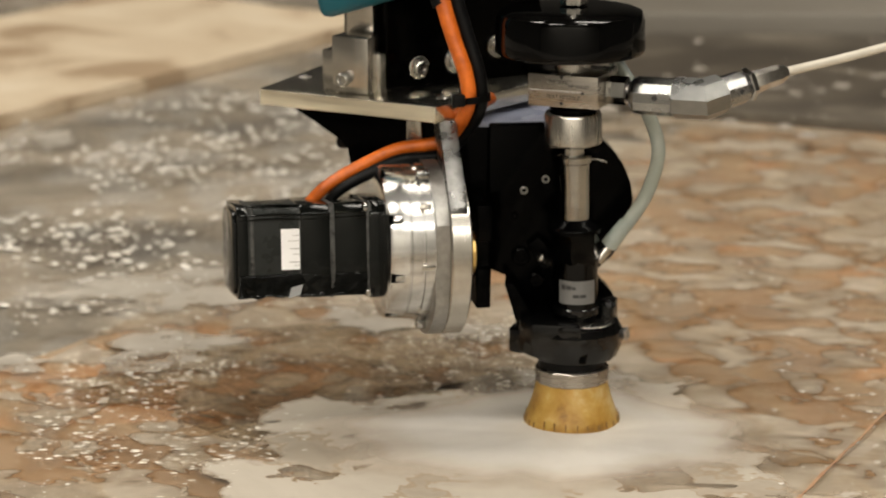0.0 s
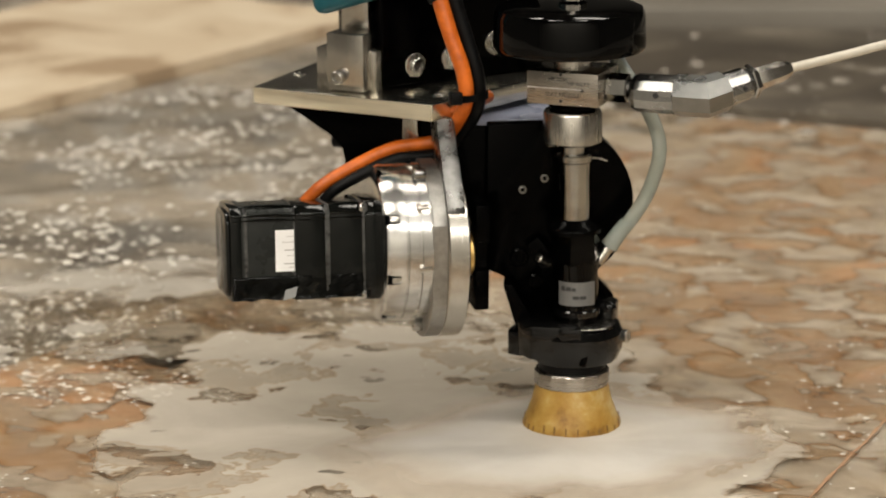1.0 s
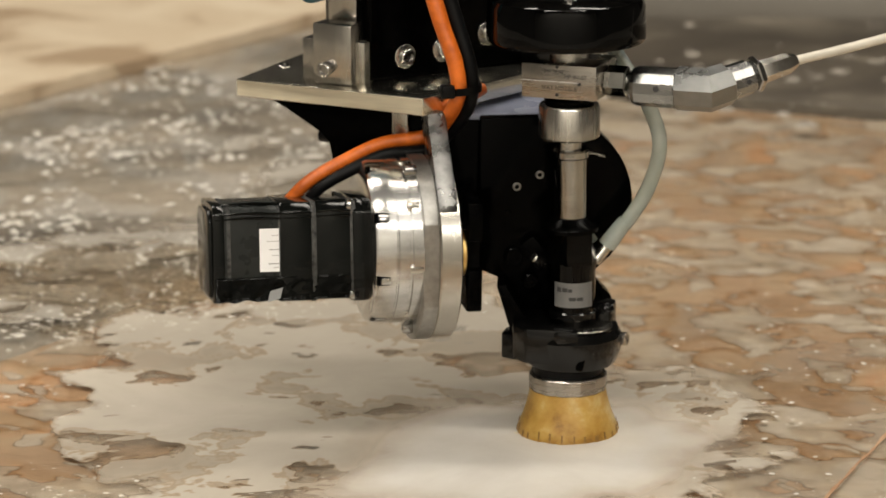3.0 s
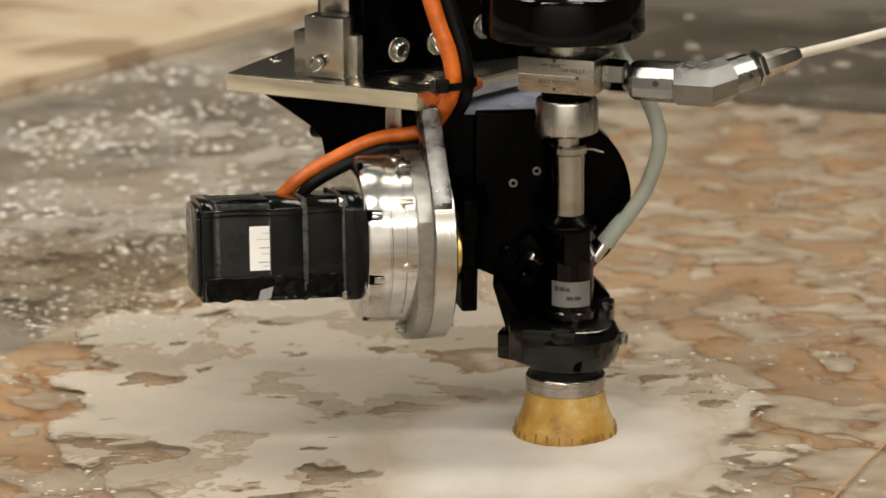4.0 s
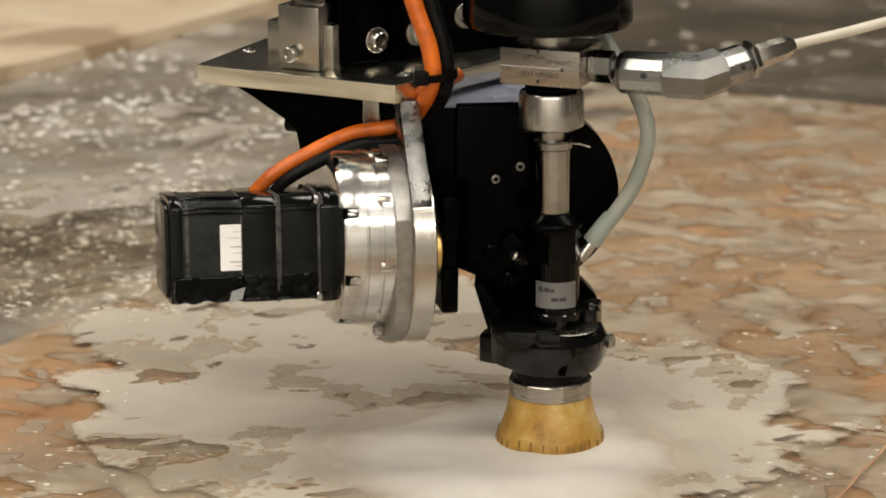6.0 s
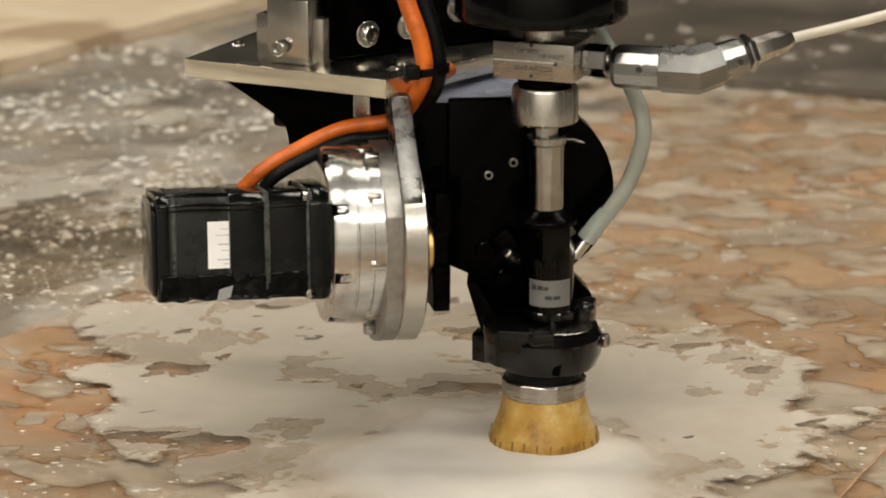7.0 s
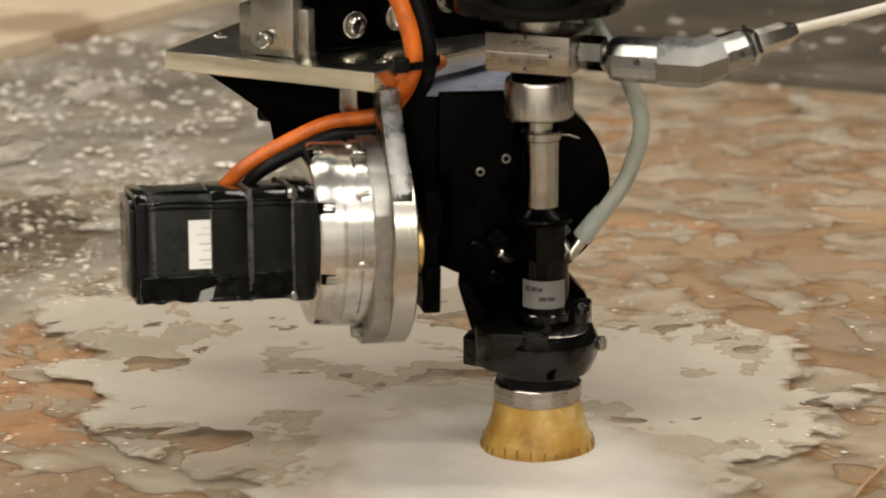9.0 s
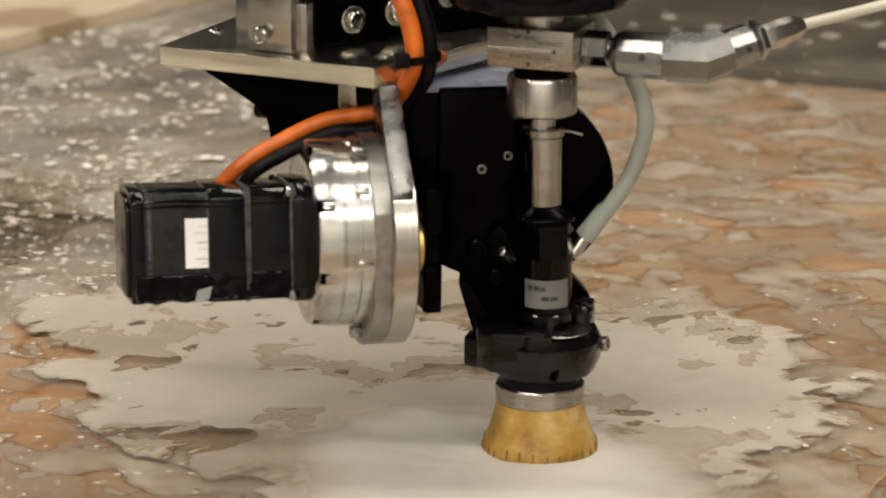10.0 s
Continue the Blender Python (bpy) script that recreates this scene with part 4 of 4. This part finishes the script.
def build_mount():
    root = thing("mounting_plate", (-130, 50, 205), "thick milled aluminium mounting plate", "mounting plate")
    part("plate", prism([(-207, 53), (-88, -4), (-2, 104), (-30, 190), (-150, 190)], 205, 216, 0.7), M_PLATE, root)
    edge = Vector((119, -57, 0)).normalized()
    part("sawn_edge", label_on(Vector((-206.4, 52.7, 205.8)), edge, UP, 130.6, 9.6, 0.05, 0.5), M_SAWN, root, "bright yellowish sawn front edge")
    for x, y in ((-86, 26), (-181, 96)):
        part("plate_screw", screw((x, y, 215.5), UP, 4.6, 1.2), M_CHROME, root)
    # black rail carrier below the plate
    car = thing("rail_carrier", (-130, 60, 172), "black stepped carrier under the mounting plate", "bracket")
    part("carrier_body", prism([(-62, 33), (-20, 14), (-14, 8), (-12, -12), (60, -12), (60, 36), (-62, 36)], -14, 14, 1.4, 2,
                               Matrix.Translation((-130, 62, 168)) @ pose(0, 0, 0, 0, 0, -25) @ pose(0, 0, 0, 90, 0, 0)), M_BLACK, car)
    part("roller", rod((-156, 66, 178), (0.9, -0.42, 0), 20, 4.6, 24), M_RUBBER, car)
    part("spacer", block(-102, 34, 186, 205.5, 11, 11, -25, 1), M_STEEL, car)
    # steel clamp on the plate
    cl = thing("steel_clamp", (-145, 45, 216), "brushed steel clamp bolted on the plate", "clamp")
    part("base", block(-142, 54, 216, 242, 44, 18, -25, 0.8), M_STEEL, cl)
    part("jaw", block(-142.5, 42, 216.5, 254, 27, 16, -25, 1.2), M_STEEL, cl)
    part("bar", block(-138, 58, 242, 300, 20, 12, -25, 1), M_STEEL, cl)
    part("clamp_screw", screw((-149.5, 35, 226), (-0.42, -0.906, 0), 4.4, 5), M_CHROME, cl)
    # black gearbox block with washers and bolts
    bx = thing("carriage_block", (-90, 100, 216), "black carriage block with bright cap screws", "machine block")
    part("housing", prism([(-123, 42), (-24, 110), (-60, 168), (-150, 108)], 216.5, 320, 2, 3), M_BLACK, bx)
    part("upper_housing", block(-132, 88, 240, 320, 30, 40, 30, 2), M_BLACK, bx)
    nrm = Vector((0.566, -0.824, 0))
    for t, z in ((0.21, 230), (0.44, 231.5), (0.72, 238)):
        q = Vector((-123, 42, 0)) + Vector((99, 68, 0)) * t + UP * z
        part("washer", lathe(q - nrm * 0.5, nrm, [(0, 7.6), (1.6, 7.6), (2.0, 7.0)], 32), M_STEEL, bx)
        part("cap_screw", screw(q + nrm * 1.2, nrm, 5.0, 4.5), M_CHROME, bx)
    part("bracket_bar", prism([(-30, 100), (0, 118), (-8, 130), (-40, 112)], 217, 238, 1.5), M_BLACK, bx)
    lean = Matrix.Translation((-163, 16, 267)) @ pose(0, 0, 0, 0, -12, 0) @ Matrix.Translation((163, -16, -267))
    cover = part("teal_cover", prism([(-163, 16), (-95, 48), (-108, 78), (-160, 54)], 267, 335, 7, 5, lean), M_TEAL)
    tagged(cover, "glossy teal plastic machine cover with rounded corners", "cover")


build_hall()
build_ground()
WATER, NET = build_water()
build_motor()
build_wrist()
build_tool()
build_pipe()
build_brush()
build_hose()
build_cables()
build_mount()

# ---- foam: floes that drift with the flow ----
SHEET = tagged(blob("foam_sheet", 250, 300, 3.0, M_FOAM, 0.5, 160, 0.34, 1.6), "broad milky foam sheet spreading from the nozzle", "foam")
FROTH = tagged(blob("foam_sheet", 180, 128, 8.0, M_FROTH, 5.0, 120, 0.22, 1.8), "dense white froth heaped round the nozzle", "foam")
rng = random.Random(11)
FLOES = []
for i in range(14):
    s = rng.uniform(0.4, 1.0) ** 2
    far = i % 7 != 6
    ob = blob("foam_patch", 20 + 44 * s, 18 + 50 * s, i * 1.7, M_GREYFOAM if far else M_FOAM, 0.3, 56, 0.42, 2.0)
    tagged(ob, "grey foam patch drifting on the tank water" if far else "ragged pale foam patch drifting over the stone", "foam patch", "foam patches")
    x, y = (rng.uniform(-0.55, 0.1), rng.uniform(0.1, 1.1)) if far else (rng.uniform(-0.3, 0.6), rng.uniform(-0.5, 0.8))
    FLOES.append((ob, x, y, rng.uniform(0, 360), rng.uniform(0.7, 1.3), rng.uniform(0, 6.28)))

ob = tagged(blob("foam_patch", 165, 75, 4.2, M_GREYFOAM, 0.3, 90, 0.4, 2.4), "long pale foam streak drifting on the tank water", "foam patch", "foam patches")
FLOES.append((ob, -0.29, 0.34, 20, 0.9, 1.0))


def clumps(name, count, x0, x1, y0, y1, r0, r1, seed, slope, offset, material=M_GLINTBUBBLE, dome=0.10, power=3, long=1.0):
    """Many small clumps beyond the slab's edge, in one mesh, in metres; pale ones imitate glints."""
    rg = random.Random(seed)
    bm = bmesh.new()
    made = 0
    while made < count:
        x, y = rg.uniform(x0, x1), rg.uniform(y0, y1)
        if x > offset + slope * y:
            continue
        r = r0 + (r1 - r0) * rg.random() ** power
        if 1.5 * noise.noise(Vector((x * 7, y * 7, seed))) + 0.5 < rg.uniform(0, 0.9):
            continue
        made += 1
        n = 9
        top = bm.verts.new((x, y, r * dome))
        rings = []
        for k, h in ((0.6, 0.75 * dome), (1.0, -0.05)):
            ring = []
            for i in range(n):
                a = 2 * math.pi * i / n
                q = k * r * (1 + 0.45 * noise.noise(Vector((math.cos(a) * 1.3 + x * 90, math.sin(a) * 1.3, y * 90))))
                ring.append(bm.verts.new((x + long * q * math.cos(a), y + q * math.sin(a), r * h)))
            rings.append(ring)
        for i in range(n):
            j = (i + 1) % n
            bm.faces.new((top, rings[0][i], rings[0][j]))
            bm.faces.new((rings[0][i], rings[1][i], rings[1][j], rings[0][j]))
    for f in bm.faces:
        f.smooth = True
    me = bpy.data.meshes.new(name)
    bm.to_mesh(me)
    bm.free()
    me.materials.append(material)
    ob = new(name, me)
    ob.location = (0, 0, 0.002)
    return ob


def froth_ring():
    """A lumpy collar of froth where the skirt meets the water, in millimetres."""
    bm = bmesh.new()
    n, loops = 160, []
    for r, h in ((29.5, 2.0), (31.6, 4.2), (33.6, 3.8), (37, 2.6), (48, 0.7)):
        loop = []
        for i in range(n):
            a = 2 * math.pi * i / n
            q = Vector((math.cos(a) * 6, math.sin(a) * 6, r * 0.3))
            k = 1.3 * noise.noise(q) + 0.8 * noise.noise(q * 2.9)
            loop.append(bm.verts.new(((r + k * (r - 29) * 0.2) * math.cos(a), (r + k * (r - 29) * 0.2) * math.sin(a), max(0.2, h * (1 + 0.45 * k)) + 0.8)))
        loops.append(loop)
    for a, b in zip(loops, loops[1:]):
        for i in range(n):
            bm.faces.new((a[i], a[(i + 1) % n], b[(i + 1) % n], b[i]))
    return tagged(part("froth_ring", bm, M_RING), "lumpy yellowish froth round the splash guard's foot", "foam")


froth_ring()
# glints of the rough tank water, modelled as pale clumps
GLINT_BUBBLES = tagged(clumps("glint_bubble_clumps", 4600, -0.75, 0.12, 0.12, 1.1, 0.0007, 0.0043, 5, 0.62, -0.535, dome=0.5, power=3, long=1.25), "countless small pale bubble clumps that stand in for glints on grey water", "bubbles", kind="stuff")
# both fleck meshes are white pieces in place of specular glints
RIM_GLINTS = tagged(clumps("glint_flecks", 300, -0.42, -0.14, -0.22, 0.12, 0.0002, 0.0010, 17, 9.0, 3.0, M_GLINTFLECK, 0.3, 2, 2.4), "white foam flecks that imitate glints along the sheet's ragged rim", "foam flecks", kind="stuff")
GLINT_FLECKS = tagged(clumps("glint_flecks", 1300, -0.36, 0.02, -0.10, 0.28, 0.0003, 0.0014, 21, 9.0, 3.0, M_GLINTFLECK, 0.3, 2, 2.4), "countless white foam flecks that imitate glints on the water", "foam flecks", kind="stuff")
SPOTS = tagged(clumps("deck_froth", 170, 0.0, 0.62, 0.86, 1.6, 0.002, 0.012, 33, 9.0, 3.0, M_SCUM, 0.3, 3), "scattered pale froth spots on the wet deck", "froth", kind="stuff")
SPOTS.location = (0, 0, 0.0102)
SWIRL = tagged(blob("water_swirl", 165, 120, 5.0, M_SWIRL, 0.6, 90, 0.3, 2.0), "dark agitated water swirling over the stone", "water", kind="stuff")
# tiny bubbles, partly there as sparkle on the water
SPECKS = tagged(clumps("glint_bubble_specks", 1900, -0.5, 0.5, -0.25, 0.6, 0.0005, 0.0022, 9, 9.0, 3.0), "countless tiny pale bubbles that also stand in for sparkle over the slab", "bubbles", kind="stuff")


def motions():
    many = (0, 1.25, 2.5, 3.75, 5, 6.25, 7.5, 8.75, 10)
    walk(WATER, [(t, pose(0.1 - 0.020 * t + 0.008 * math.sin(t * 1.3), 0.75 + 0.034 * t + 0.006 * math.sin(t * 1.9), 0.0004)) for t in many])
    walk(NET, [(t, pose(0.13 + 0.006 * t + 0.006 * math.sin(t * 1.2), 0.04 + 0.014 * t + 0.008 * math.sin(t * 1.7), -0.0012, 0, 0, SLAB_TURN)) for t in many])
    walk(GLINT_BUBBLES, [(t, pose(-0.006 * t, 0.008 * t + 0.006 * math.sin(t * 2.1), -0.0002)) for t in many])
    walk(SPECKS, [(t, pose(-0.024 * t, 0.022 * t + 0.004 * math.sin(t * 2.3), 0.0015)) for t in many])
    walk(RIM_GLINTS, [(t, pose(0.02 - 0.006 * t + 0.006 * math.sin(t * 1.9), -0.09 + 0.012 * t + 0.008 * math.sin(t * 2.3), 0.0014)) for t in many])
    walk(GLINT_FLECKS, [(0, pose(0, 0, 0.0014)), (0.5, pose(-0.015, 0.07, 0.0014)), (1.2, pose(-0.07, 0.17, 0.0014)), (2.6, pose(-0.15, 0.27, 0.0014)), (5, pose(-0.18, 0.33, 0.0014)), (10, pose(-0.22, 0.40, 0.0014))])
    walk(SWIRL, [(0, pose(-0.16, 0.11, 0.0009)), (0.5, pose(-0.19, 0.18, 0.0009)), (1.2, pose(-0.25, 0.27, 0.0009, 0, 0, 10)), (2.6, pose(-0.33, 0.36, 0.0009, 0, 0, 18)), (5, pose(-0.37, 0.42, 0.0009, 0, 0, 25)), (10, pose(-0.42, 0.5, 0.0009, 0, 0, 40))])
    walk(SHEET, [(0, pose(-0.055, -0.21, 0.0013)), (0.6, pose(-0.10, -0.09, 0.0013)), (1.4, pose(-0.13, 0.0, 0.0013, 0, 0, 4)), (2.7, pose(-0.14, 0.03, 0.0013, 0, 0, 9)), (5, pose(-0.12, 0.045, 0.0013, 0, 0, 16)), (7.5, pose(-0.085, 0.09, 0.0013, 0, 0, 22)), (10, pose(-0.085, 0.12, 0.0013, 0, 0, 28))])
    walk(FROTH, [(t, pose(-0.012 + 0.010 * math.sin(1.7 * t), -0.045 + 0.012 * math.cos(1.3 * t), 0.0017, 0, 0, 14 * t)) for t in (0, 1, 2, 3, 4, 5, 6, 7, 8, 9, 10)])
    for ob, x, y, turn, v, ph in FLOES:
        walk(ob, [(t, pose(x - 0.026 * v * t + 0.006 * math.sin(ph + t), y + 0.036 * v * t + 0.006 * math.cos(ph + 1.2 * t), 0.0011, 0, 0, turn + 3 * t * math.sin(ph))) for t in (0, 2, 4, 6, 8, 10)])


motions()
